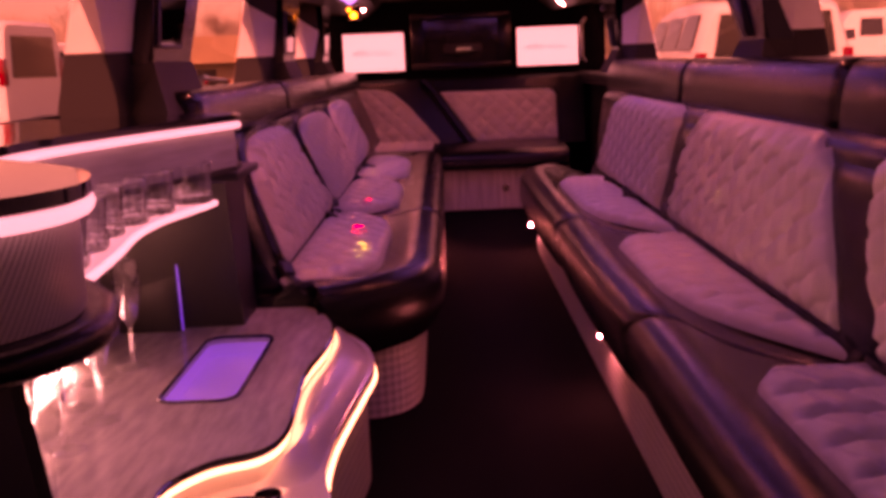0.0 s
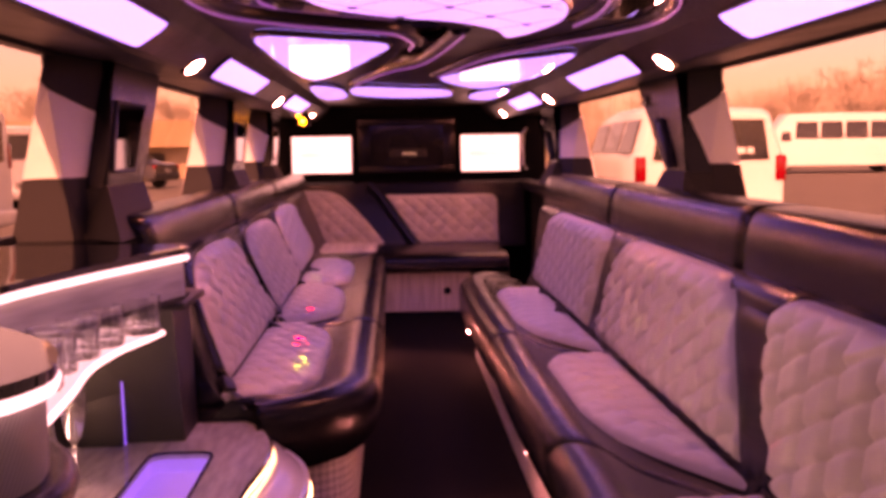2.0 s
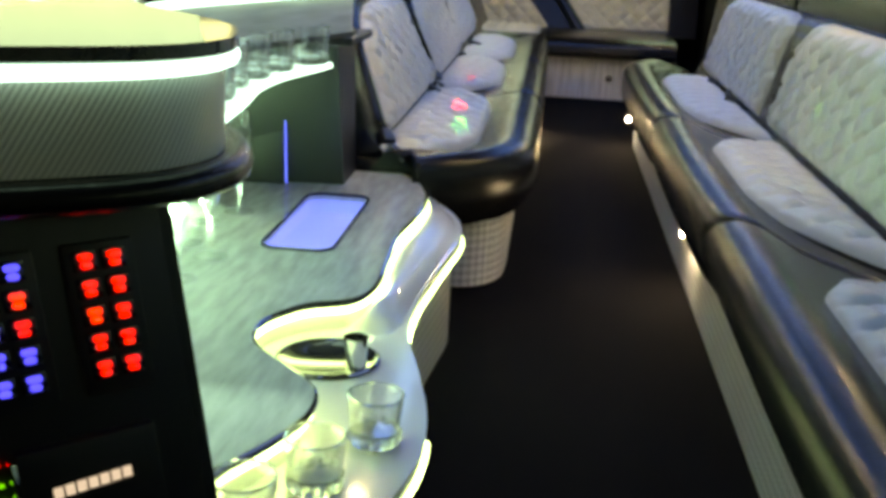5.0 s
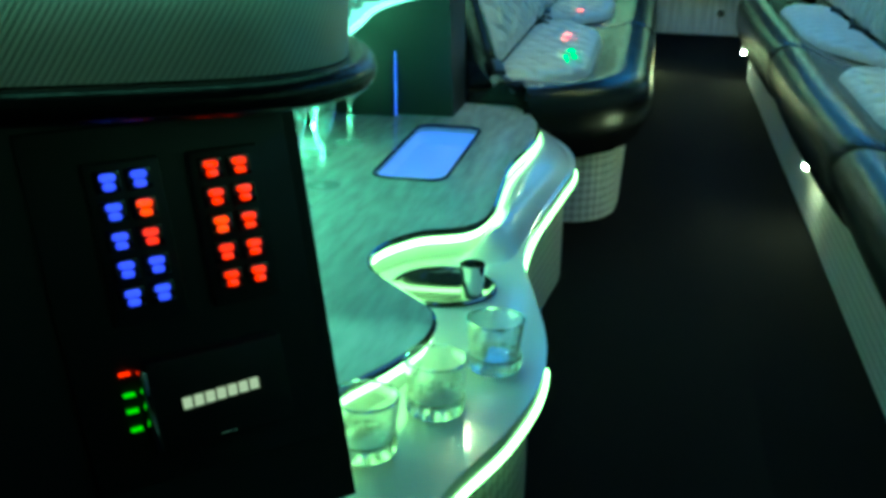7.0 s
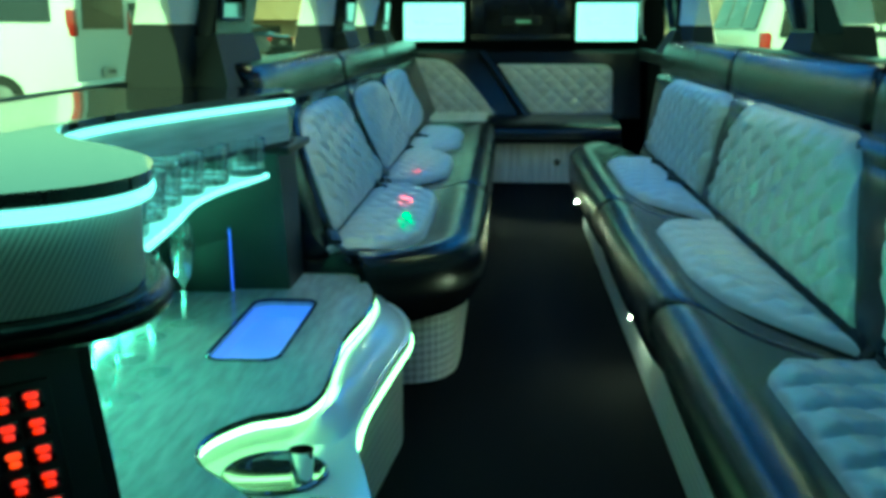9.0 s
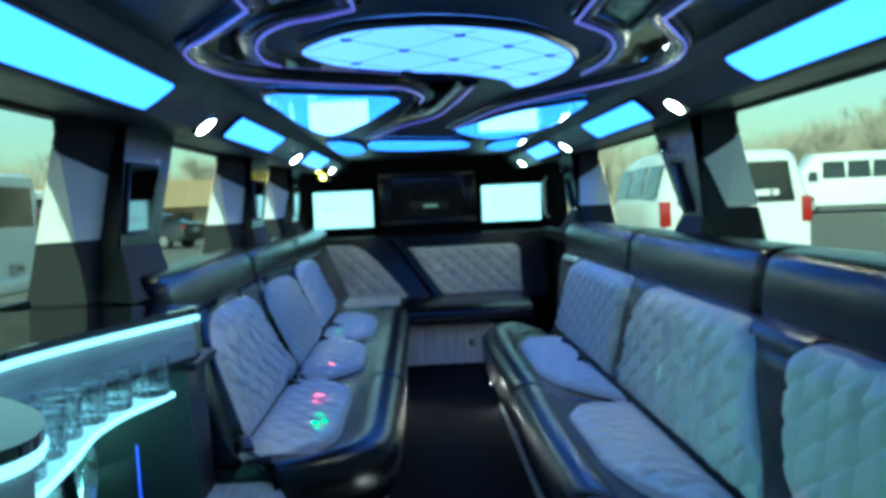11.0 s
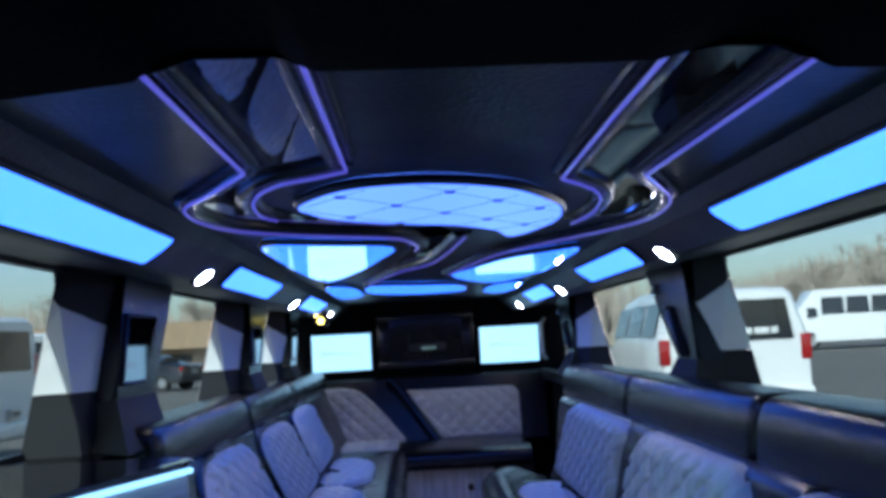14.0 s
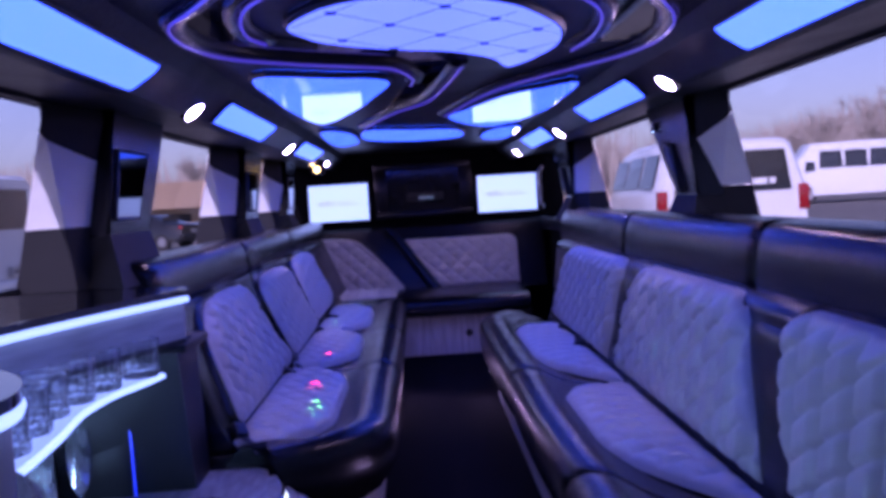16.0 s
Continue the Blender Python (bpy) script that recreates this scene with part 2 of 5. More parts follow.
cut.inputs["Transmission Weight"].default_value, cut.inputs["Roughness"].default_value, cut.inputs["IOR"].default_value = 1.0, 0.02, 1.48
cut.inputs["Base Color"].default_value = (0.96, 0.98, 0.98, 1)


# ---- shape helpers ----
def root(name, at, label, category, group="", kind=""):
    ob = new(name)
    ob.empty_display_size = 0.1
    ob.location = at
    ob["at"] = at
    return tagged(ob, label, category, group, kind)


def part(name, bm, material, parent=None, label="", smooth=True, crisp=40):
    """One mesh from a bmesh in world measure, under a thing or a part."""
    me = bpy.data.meshes.new(name)
    bmesh.ops.recalc_face_normals(bm, faces=bm.faces)
    for f in bm.faces:
        f.smooth = smooth
    bm.to_mesh(me)
    bm.free()
    me.materials.append(material)
    if smooth:
        me.set_sharp_from_angle(angle=radians(crisp))
    ob = new(name, me)
    if parent:
        ob.parent = parent
        if parent.type == "EMPTY":
            ob.matrix_parent_inverse = Matrix.Translation(parent.location).inverted()
    if label:
        tagged(ob, label)
    return ob


def spline(pts, steps=8, closed=False):
    """A smooth line through points of any number of measures."""
    p = [np.array(q, float) for q in pts]
    n, out = len(p), []
    for i in range(n if closed else n - 1):
        a = p[(i - 1) % n] if closed or i else 2 * p[0] - p[1]
        b, c = p[i], p[(i + 1) % n]
        d = p[(i + 2) % n] if closed or i + 2 < n else 2 * p[-1] - p[-2]
        for k in range(steps):
            t = k / steps
            out.append(0.5 * (2 * b + (c - a) * t + (2 * a - 5 * b + 4 * c - d) * t * t + (3 * b - a - 3 * c + d) * t ** 3))
    if not closed:
        out.append(p[-1])
    return out


def box(bm, lo, hi, bevel=0.0, seg=2):
    made = bmesh.ops.create_cube(bm, size=1, matrix=Matrix.LocRotScale([(a + b) / 2 for a, b in zip(lo, hi)], None, [b - a for a, b in zip(lo, hi)]))
    if bevel:
        edges = list({e for v in made["verts"] for e in v.link_edges})
        bmesh.ops.bevel(bm, geom=edges, offset=bevel, segments=seg, profile=0.5, affect="EDGES")
    return bm


def B(lo, hi, bevel=0.0, seg=2):
    return box(bmesh.new(), lo, hi, bevel, seg)


def rings(bm, loops, closed=True, caps=True, uv=False):
    """Skin over rows of points, all of one length."""
    rows = [[bm.verts.new(q) for q in loop] for loop in loops]
    layer = bm.loops.layers.uv.new() if uv else None
    n = len(rows[0])
    for i in range(len(rows) - 1):
        for j in range(n if closed else n - 1):
            k = (j + 1) % n
            f = bm.faces.new((rows[i][j], rows[i][k], rows[i + 1][k], rows[i + 1][j]))
            if uv:
                for lp, (a, b) in zip(f.loops, ((i, j), (i, j + 1), (i + 1, j + 1), (i + 1, j))):
                    lp[layer].uv = uv[a][b]
    if caps and closed:
        bm.faces.new(rows[0])
        bm.faces.new(rows[-1])
    return bm


def prism(outline, z0, z1, bevel=0.0):
    bm = bmesh.new()
    rings(bm, [[(x, y, z0) for x, y in outline], [(x, y, z1) for x, y in outline]])
    if bevel:
        bmesh.ops.bevel(bm, geom=[e for e in bm.edges if abs(e.verts[0].co.z - e.verts[1].co.z) < 1e-6], offset=bevel, segments=2, profile=0.5, affect="EDGES")
    return bm


def tube(path, r, sides=8, flat=1.0, bm=None):
    """A round bar along a line; flat squeezes it in height."""
    bm = bm or bmesh.new()
    p = [Vector([*q][:3]) for q in path]
    loops = []
    for i, q in enumerate(p):
        d = (p[min(i + 1, len(p) - 1)] - p[max(i - 1, 0)]).normalized()
        side = d.cross(Vector((0, 0, 1)))
        side = side.normalized() if side.length > 1e-4 else Vector((1, 0, 0))
        up = side.cross(d)
        loops.append([q + side * (r * math.cos(a)) + up * (r * flat * math.sin(a)) for a in [2 * math.pi * k / sides for k in range(sides)]])
    return rings(bm, loops)


def ribbon(path, z0, z1, bm=None, rows=2):
    """An upright sheet along a plan line, with its own measure in metres."""
    bm = bm or bmesh.new()
    run, total = [0.0], 0.0
    for a, b in zip(path, path[1:]):
        total += math.dist(a[:2], b[:2])
        run.append(total)
    zs = [z0 + (z1 - z0) * k / (rows - 1) for k in range(rows)]
    return rings(bm, [[(q[0], q[1], z) for z in zs] for q in path], closed=False, caps=False, uv=[[(u, z) for z in zs] for u in run])


def lathe(profile, sides=20, bm=None, at=(0, 0, 0)):
    bm = bm or bmesh.new()
    loops = [[(at[0] + r * math.cos(a), at[1] + r * math.sin(a), at[2] + z) for a in [2 * math.pi * k / sides for k in range(sides)]] for r, z in profile]
    return rings(bm, loops)


def cushion(profile, y0, y1, r=0.03, warp=None, mid=8):
    """A stuffed length of upholstery: a cross-section drawn along y, drawn in at both ends."""
    cx = sum(q[0] for q in profile) / len(profile)
    cz = sum(q[1] for q in profile) / len(profile)
    size = max(max(abs(q[0] - cx), abs(q[1] - cz)) for q in profile)
    end = [r * (1 - math.cos(math.pi / 2 * k / 5)) for k in range(6)]
    ys = [y0 + e for e in end] + [y0 + r + (y1 - y0 - 2 * r) * k / mid for k in range(1, mid)] + [y1 - e for e in reversed(end)]
    loops = []
    for y in ys:
        d = min(y - y0, y1 - y, r)
        s = 1 - (r - math.sqrt(max(0, r * r - (r - d) ** 2))) / size
        loop = [(cx + (x - cx) * s, y, cz + (z - cz) * s) for x, z in profile]
        loops.append([warp(*q) for q in loop] if warp else loop)
    return rings(bmesh.new(), loops)


def rounded(profile, steps=4):
    return [tuple(q) for q in spline(profile, steps, True)]


def quilt(o, s_dir, t_dir, s0, s1, lo, hi, cell=(0.11, 0.10), puff=0.012, deep=0.020, step=0.0055, slant=None):
    """A stitched pad on a plane: s runs from s0 to s1, t between lo(s) and hi(s). Diamonds, or upright channels with slanting cross seams."""
    o, S, T = Vector(o), Vector(s_dir).normalized(), Vector(t_dir).normalized()
    N = S.cross(T).normalized()
    ns = max(6, int((s1 - s0) / step))
    nt = max(6, int(max(hi(s0 + (s1 - s0) * k / 9) - lo(s0 + (s1 - s0) * k / 9) for k in range(10)) / step))
    loops = []
    for i in range(ns + 1):
        s = s0 + (s1 - s0) * i / ns
        a, b = lo(s), hi(s)
        row = []
        for j in range(nt + 1):
            t = a + (b - a) * j / nt
            edge = min(s - s0, s1 - s, t - a, b - t)
            rise = min(1, edge / 0.022)
            rise = math.sqrt(max(0, 1 - (1 - rise) ** 2))
            u, v = s / cell[0], t / cell[1]
            if slant is None:
                f = abs(math.sin(math.pi * (u + v)) * math.sin(math.pi * (u - v))) ** 0.6
            else:
                f = min(1, 1.45 * abs(math.sin(math.pi * u))) ** 0.6 * (0.62 + 0.38 * min(1, 1.9 * abs(math.sin(math.pi * (v - slant * u)))) ** 0.6)
            wob = 0.0015 * noise.noise((s * 9, t * 9, o.x * 7))
            h = -0.012 + (0.012 + puff) * rise + (deep * (f - 0.45) + wob) * min(1, edge / 0.045)
            row.append(o + S * s + T * t + N * h)
        loops.append(row)
    return rings(bmesh.new(), loops, closed=False, caps=False)


def row_at(rows, t):
    """The two ends of an outline given as rows of (t, left, right), at a height t."""
    for a, b in zip(rows, rows[1:]):
        if t <= b[0]:
            k = (t - a[0]) / (b[0] - a[0])
            return a[1] + (b[1] - a[1]) * k, a[2] + (b[2] - a[2]) * k
    return rows[-1][1:]


def quilt_rows(o, s_dir, t_dir, rows, cell, puff, deep, slant, step=0.0055):
    """A stitched pad with a free outline: upright channels crossed by slanting seams."""
    o, S, T = Vector(o), Vector(s_dir).normalized(), Vector(t_dir).normalized()
    N = S.cross(T).normalized()
    rows = [tuple(q) for q in spline(rows, 4)]
    t0, t1 = rows[0][0], rows[-1][0]
    ns, nt = int(max(b - a for _, a, b in rows) / step), int((t1 - t0) / step)
    loops = []
    for j in range(nt + 1):
        t = t0 + (t1 - t0) * j / nt
        a, b = row_at(rows, t)
        row = []
        for i in range(ns + 1):
            s = a + (b - a) * i / ns
            edge = min(s - a, b - s, t - t0, t1 - t)
            rise = min(1, edge / 0.022)
            rise = math.sqrt(max(0, 1 - (1 - rise) ** 2))
            u, v = s / cell[0], t / cell[1]
            f = min(1, 1.45 * abs(math.sin(math.pi * u))) ** 0.6 * (0.62 + 0.38 * min(1, 1.9 * abs(math.sin(math.pi * (v - slant * u)))) ** 0.6)
            wob = 0.0015 * noise.noise((s * 9, t * 9, o.x * 7))
            row.append(o + S * s + T * t + N * (-0.012 + (0.012 + puff) * rise + (deep * (f - 0.45) + wob) * min(1, edge / 0.045)))
        loops.append(row)
    return rings(bmesh.new(), loops, closed=False, caps=False)


def surround(o, s_dir, t_dir, rows, gap, r, lift=0.0):
    """The padded roll that frames such a pad along its sides and top."""
    o, S, T = Vector(o), Vector(s_dir).normalized(), Vector(t_dir).normalized()
    N = S.cross(T).normalized()
    rows = [tuple(q) for q in spline(rows, 4)]
    side_a = [(a - gap, t) for t, a, b in rows]
    side_b = [(b + gap, t) for t, a, b in reversed(rows)]
    line = [*side_a[:-1], (side_a[-1][0] + gap, side_a[-1][1] + gap), (side_b[0][0] - gap, side_b[0][1] + gap), *side_b[1:]]
    return tube([o + S * q[0] + T * q[1] + N * lift for q in spline(line, 2)], r, 8)


def corner(s, s0, s1, r, full, rest=0.0):
    """How far a rounded-corner outline reaches at s: full in the middle, full - r at the ends."""
    d = min(s - s0, s1 - s, r)
    return full - (r - math.sqrt(max(0, r * r - (r - d) ** 2))) * (1 if full >= rest else -1)


# ---- the cabin ----
Y0, Y1 = -1.3, 7.62     # front bulkhead and rear partition

floor = tagged(part("floor", B((-0.95, Y0, -0.08), (0.95, Y1, 0)), CARPET), "black cut-pile carpet on the cabin floor", "floor", kind="structure")
tagged(part("wall_front", B((-0.98, Y0 - 0.06, -0.08), (0.98, Y0, 1.34)), SOFFIT_VINYL), "black vinyl bulkhead behind the driver", "wall", kind="structure")
tagged(part("wall_rear", B((-0.98, Y1, -0.08), (0.98, Y1 + 0.06, 1.34)), SOFFIT_VINYL), "black vinyl rear partition", "wall", kind="structure")
def glass_x(z):
    """Half-width of the leaning side glass at a height."""
    return 0.995 + (0.905 - 0.995) * (z - 0.785) / (1.19 - 0.785)


for side, name in ((-1, "wall_left"), (1, "wall_right")):
    bm = bmesh.new()
    x = sorted((side * 0.93, side * 1.02))
    box(bm, (x[0], Y0, -0.08), (x[1], Y1, 0.765))
    x = sorted((side * 0.89, side * 0.97))
    box(bm, (x[0], Y0, 1.227), (x[1], Y1, 1.34))
    # unseen blank stretch ahead of the first window, added to hold back daylight
    x = sorted((side * 0.93, side * 0.99))
    box(bm, (x[0], Y0, 0.765), (x[1], -0.4, 1.227))
    wall = tagged(part(name, bm, SOFFIT_VINYL, smooth=False), "black trimmed side of the cabin under and over the windows", "wall", kind="structure")
    x = sorted((side * 0.78, side * 0.985))
    tagged(part("trim", B((x[0], Y0, 0.70), (x[1], Y1, 0.782), 0.010), BLACK_VINYL), "black vinyl window ledge along the cabin", "trim", kind="structure")
    x = sorted((side * 0.985, side * 1.06))
    tagged(part("trim", B((x[0], Y0, 0.70), (x[1], Y1, 0.772), 0.006), SILL), "white painted outer window sill", "trim", kind="structure")

# ceiling: flat middle, sloping coves, one mesh
section = [(-0.93, 1.230), (-0.64, 1.189), (-0.617, 1.192), (-0.545, 1.250), (-0.52, 1.284), (0.52, 1.284), (0.545, 1.250), (0.617, 1.192), (0.64, 1.189), (0.93, 1.230), (0.93, 1.33), (-0.93, 1.33)]
bm = rings(bmesh.new(), [[(x, y, z) for x, z in section] for y in (0.60, 2.5, 4.5, Y1)])
ceiling = tagged(part("ceiling", bm, EMBOSSED, smooth=False), "black embossed leather ceiling with sloping coves", "ceiling", kind="structure")
soffit_line = [(-0.95, 1.105), (-0.40, 1.120), (-0.245, 1.128), (-0.180, 1.133), (-0.169, 1.141), (-0.154, 1.146), (-0.115, 1.145), (-0.106, 1.138), (-0.096, 1.134), (-0.04, 1.134), (0.06, 1.132), (0.074, 1.136), (0.093, 1.141), (0.118, 1.140), (0.130, 1.134), (0.142, 1.125), (0.20, 1.123), (0.40, 1.114), (0.95, 1.100), (0.95, 1.33), (-0.95, 1.33)]
soffit = rings(bmesh.new(), [[(x, y, z - (0.004 if z < 1.2 else 0)) for x, z in soffit_line] for y in (Y0, 0.62)])
bmesh.ops.bevel(soffit, geom=[e for e in soffit.edges if all(v.co.y > 0.5 and v.co.z < 1.25 for v in e.verts)], offset=0.003, segments=2, affect="EDGES")
tagged(part("ceiling_front", soffit, SOFFIT_VINYL), "lower black front part of the ceiling", "ceiling", kind="structure")

# mirrored channels and padded rims of the ceiling
TOP = 1.284
left_out = [(-0.30, 0.60), (-0.30, 1.3), (-0.30, 1.70)]
left_curl = spline([(-0.30, 1.70), (-0.40, 1.92), (-0.465, 2.055), (-0.48, 2.25), (-0.44, 2.45), (-0.315, 2.61), (-0.17, 2.73), (-0.09, 2.82), (-0.045, 3.04), (-0.05, 3.2)], 6)
left_in = [(-0.15, 0.60), (-0.15, 1.3), (-0.15, 1.70)]
left_hook = spline([(-0.15, 1.72), (-0.20, 1.77), (-0.26, 1.82), (-0.31, 1.92), (-0.34, 2.055), (-0.35, 2.21), (-0.33, 2.30)], 6)
right_out = [(0.36, 0.60), (0.352, 1.4), (0.345, 1.92)]
right_curl = spline([(0.345, 1.92), (0.41, 2.09), (0.46, 2.23), (0.495, 2.40), (0.505, 2.63), (0.455, 2.85), (0.335, 3.14), (0.20, 3.55), (0.08, 4.40)], 6)
right_in = [(0.195, 0.60), (0.195, 1.4), (0.20, 1.91)]
right_hook = spline([(0.20, 1.91), (0.25, 2.0), (0.295, 2.11), (0.325, 2.26), (0.34, 2.47), (0.325, 2.66)], 6)
sweep_line = spline([(0.08, 2.86), (0.05, 3.3), (0.0, 3.76), (-0.12, 4.14), (-0.26, 4.85)], 6)

channel_shapes = [
    [*left_out, *[tuple(q) for q in left_curl[1:-4]], (0.05, 2.84), (-0.01, 2.62), (-0.15, 2.52), *[tuple(q) for q in reversed(left_hook)], *reversed(left_in[:-1])],
    [*right_out, *[tuple(q) for q in right_curl[1:25]], *[tuple(q) for q in reversed(right_hook)], *reversed(right_in[:-1])],
    [(-0.04, 2.9), *[tuple(q) for q in sweep_line[:-4]], (-0.10, 3.7), (-0.05, 3.2)],
]
for shape in channel_shapes:
    ch = root("ceiling_mirror", (shape[0][0], shape[0][1], TOP), "smoked mirror channel curving across the black ceiling", "mirror", "ceiling mirrors")
    part("mirror_pane", prism([(q[0], q[1]) for q in shape], TOP - 0.004, TOP + 0.004), SMOKED, ch, smooth=False)


def beside(line, d, z):
    """A line d metres to the right of another, seen along it."""
    out = []
    for i, q in enumerate(line):
        a, b = line[max(i - 1, 0)], line[min(i + 1, len(line) - 1)]
        n = math.dist(a[:2], b[:2])
        out.append((q[0] + d * (b[1] - a[1]) / n, q[1] - d * (b[0] - a[0]) / n, z))
    return out


for line, way in ((left_out, 1), (left_curl, 1), (left_in, -1), (left_hook, -1), (right_out, -1), (right_curl, -1), (right_in, 1), (right_hook, 1), (sweep_line, -1)):
    flat = beside(line, way * 0.016, TOP - 0.005)
    rim = root("ceiling_rail", flat[0], "glossy black padded rail with violet light piping", "ceiling rail", "ceiling rails")
    part("padded_rim", tube(flat, 0.0145, 10, 0.9), BLACK_VINYL, rim)
    part("outer_bead", tube(beside(line, -way * 0.010, TOP - 0.003), 0.008, 8), BLACK_VINYL, rim)
    part("light_piping", tube(beside(line, 0.0, TOP - 0.020), 0.0030, 6), VIOLET_LED, rim, "thin violet light line")


def inside(x, y, poly):
    odd = False
    for (ax, ay), (bx, by) in zip(poly, [*poly[1:], poly[0]]):
        if (ay > y) != (by > y) and x < (bx - ax) * (y - ay) / (by - ay) + ax:
            odd = not odd
    return odd


def ceiling_panel(shape, material, label, seams=True, rim=0.010):
    """A lit ceiling panel with a black rim and stitched seams."""
    cx, cy = sum(q[0] for q in shape) / len(shape), sum(q[1] for q in shape) / len(shape)
    th = root("ceiling_light_panel", (cx, cy, TOP), label, "ceiling light", "ceiling light panels")
    part("diffuser", prism(shape, TOP - 0.020, TOP + 0.002, 0.004), material, th, smooth=False)
    part("rim", tube([(x, y, TOP - 0.010) for x, y in [*shape, shape[0], shape[1]]], rim, 6), DEFLECT, th)
    if not seams:
        return th
    pitch, seam, tab = 0.18, bmesh.new(), []
    for way in (1, -1):
        for k in range(-12, 13):
            run = []
            for i in range(121):
                u = -1.2 + i * 0.02
                x, y = cx + 0.72 * u + way * 0.0 , cy + way * 1.15 * u + k * pitch * 1.7
                if inside(x, y, shape):
                    run.append((x, y, TOP - 0.0203))
                else:
                    if len(run) > 2:
                        tube(run, 0.0006, 4, bm=seam)
                    run = []
    part("seam", seam, DEFLECT, th, "dark stitched seams")
    for i in range(-8, 9):
        for j in range(-12, 13):
            x, y = cx + i * pitch * 0.535, cy + j * pitch * 0.85
            if (i + j) % 2 == 0 and all(inside(x + a, y + b, shape) for a, b in ((0.02, 0), (-0.02, 0), (0, 0.02), (0, -0.02))):
                part("tab", B((x - 0.009, y - 0.007, TOP - 0.0235), (x + 0.009, y + 0.007, TOP - 0.0185), 0.002), DEFLECT, th)
    return th


oval = [tuple(q) for q in spline([(-0.262, 2.10), (-0.175, 1.935), (-0.075, 1.895), (0.015, 1.915), (0.12, 2.005), (0.195, 2.15), (0.258, 2.34), (0.273, 2.60), (0.205, 2.90), (0.145, 2.71), (0.04, 2.55), (-0.085, 2.47), (-0.205, 2.345), (-0.257, 2.21)], 5, True)]
ceiling_panel(oval, OVAL_LED, "comma-shaped backlit ceiling panel with tufted diamond seams")
tri_left = [tuple(q) for q in spline([(-0.435, 2.84), (-0.26, 2.93), (-0.11, 3.06), (-0.16, 3.45), (-0.25, 3.92), (-0.40, 4.45), (-0.45, 3.96), (-0.455, 3.3)], 4, True)]
ceiling_panel(tri_left, TRI_LED, "rounded triangular backlit mirror panel on the ceiling", seams=False)
tri_right = [tuple(q) for q in spline([(0.455, 3.40), (0.36, 3.52), (0.26, 3.70), (0.17, 4.1), (0.10, 4.55), (0.33, 5.2), (0.47, 4.47), (0.475, 3.9)], 4, True)]
ceiling_panel(tri_right, TRI_LED, "rounded triangular backlit mirror panel on the ceiling", seams=False)
for far in ([(-0.26, 5.0), (-0.05, 5.12), (0.16, 5.3), (0.2, 5.9), (-0.05, 6.0), (-0.28, 5.7)], [(-0.46, 4.95), (-0.34, 5.1), (-0.34, 5.9), (-0.47, 6.1)], [(0.33, 5.55), (0.47, 5.3), (0.48, 6.3), (0.34, 6.2)]):
    ceiling_panel([tuple(q) for q in spline(far, 4, True)], TRI_LED, "far backlit mirror panel on the ceiling", seams=False)


def cove(side, d, y, lift=0.0):
    """A place on the sloping cove, d metres down from its top edge."""
    ax, az, bx, bz = 0.545, 1.250, 0.617, 1.192
    ll = math.hypot(bx - ax, bz - az)
    nx, nz = -(az - bz) / ll, -(bx - ax) / ll
    return (side * (ax + (bx - ax) * d / ll + nx * lift), y, az + (bz - az) * d / ll + nz * lift)


for side in (-1, 1):
    for y0, y1 in ((1.05, 2.34 if side < 0 else 2.28), (3.14, 4.12), (5.12, 6.1)):
        th = root("cove_light", cove(side, 0.05, (y0 + y1) / 2), "long frosted light panel set in the sloping cove", "ceiling light", "cove lights")
        line = [(0.004, y0 + 0.02), (0.004, y1 - 0.02), (0.010, y1 - 0.006), (0.030, y1), (0.076, y1 - 0.02), (0.086, y1 - 0.035), (0.088, y1 - 0.06), (0.088, y0 + 0.06), (0.080, y0 + 0.02), (0.030, y0), (0.010, y0 + 0.006)]
        loops = [[cove(side, d, y, 0.008) for d, y in line], [cove(side, d, y, -0.004) for d, y in line]]
        part("diffuser", rings(bmesh.new(), loops), PANEL_LED, th, smooth=False)
        part("rim", tube([cove(side, d, y, 0.004) for d, y in [*line, line[0]]], 0.006, 6), DEFLECT, th)
    for y in (2.90, 4.92, 6.86):
        th = root("cove_lamp", cove(side, 0.075, y), "small oval white lamp in the ceiling cove", "lamp", "cove lamps")
        a = Vector(cove(side, 0.075, y, 0.004))
        down = (Vector(cove(side, 0.075, y, 0.02)) - a).normalized()
        along = Vector((0, 1, 0))
        acr = down.cross(along)
        def dish(r0, h0, r1, h1, r2, h2):
            return rings(bmesh.new(), [[a + along * (1.5 * r * math.cos(q)) + acr * (r * math.sin(q)) + down * h for q in [2 * math.pi * k / 20 for k in range(20)]] for r, h in ((r0, h0), (r1, h1), (r2, h2))])
        part("bezel", dish(0.035, -0.01, 0.034, 0.004, 0.0275, 0.003), CHROME, th)
        part("lens", dish(0.026, -0.006, 0.026, 0.0035, 0.020, 0.005), LAMP_LED, th)

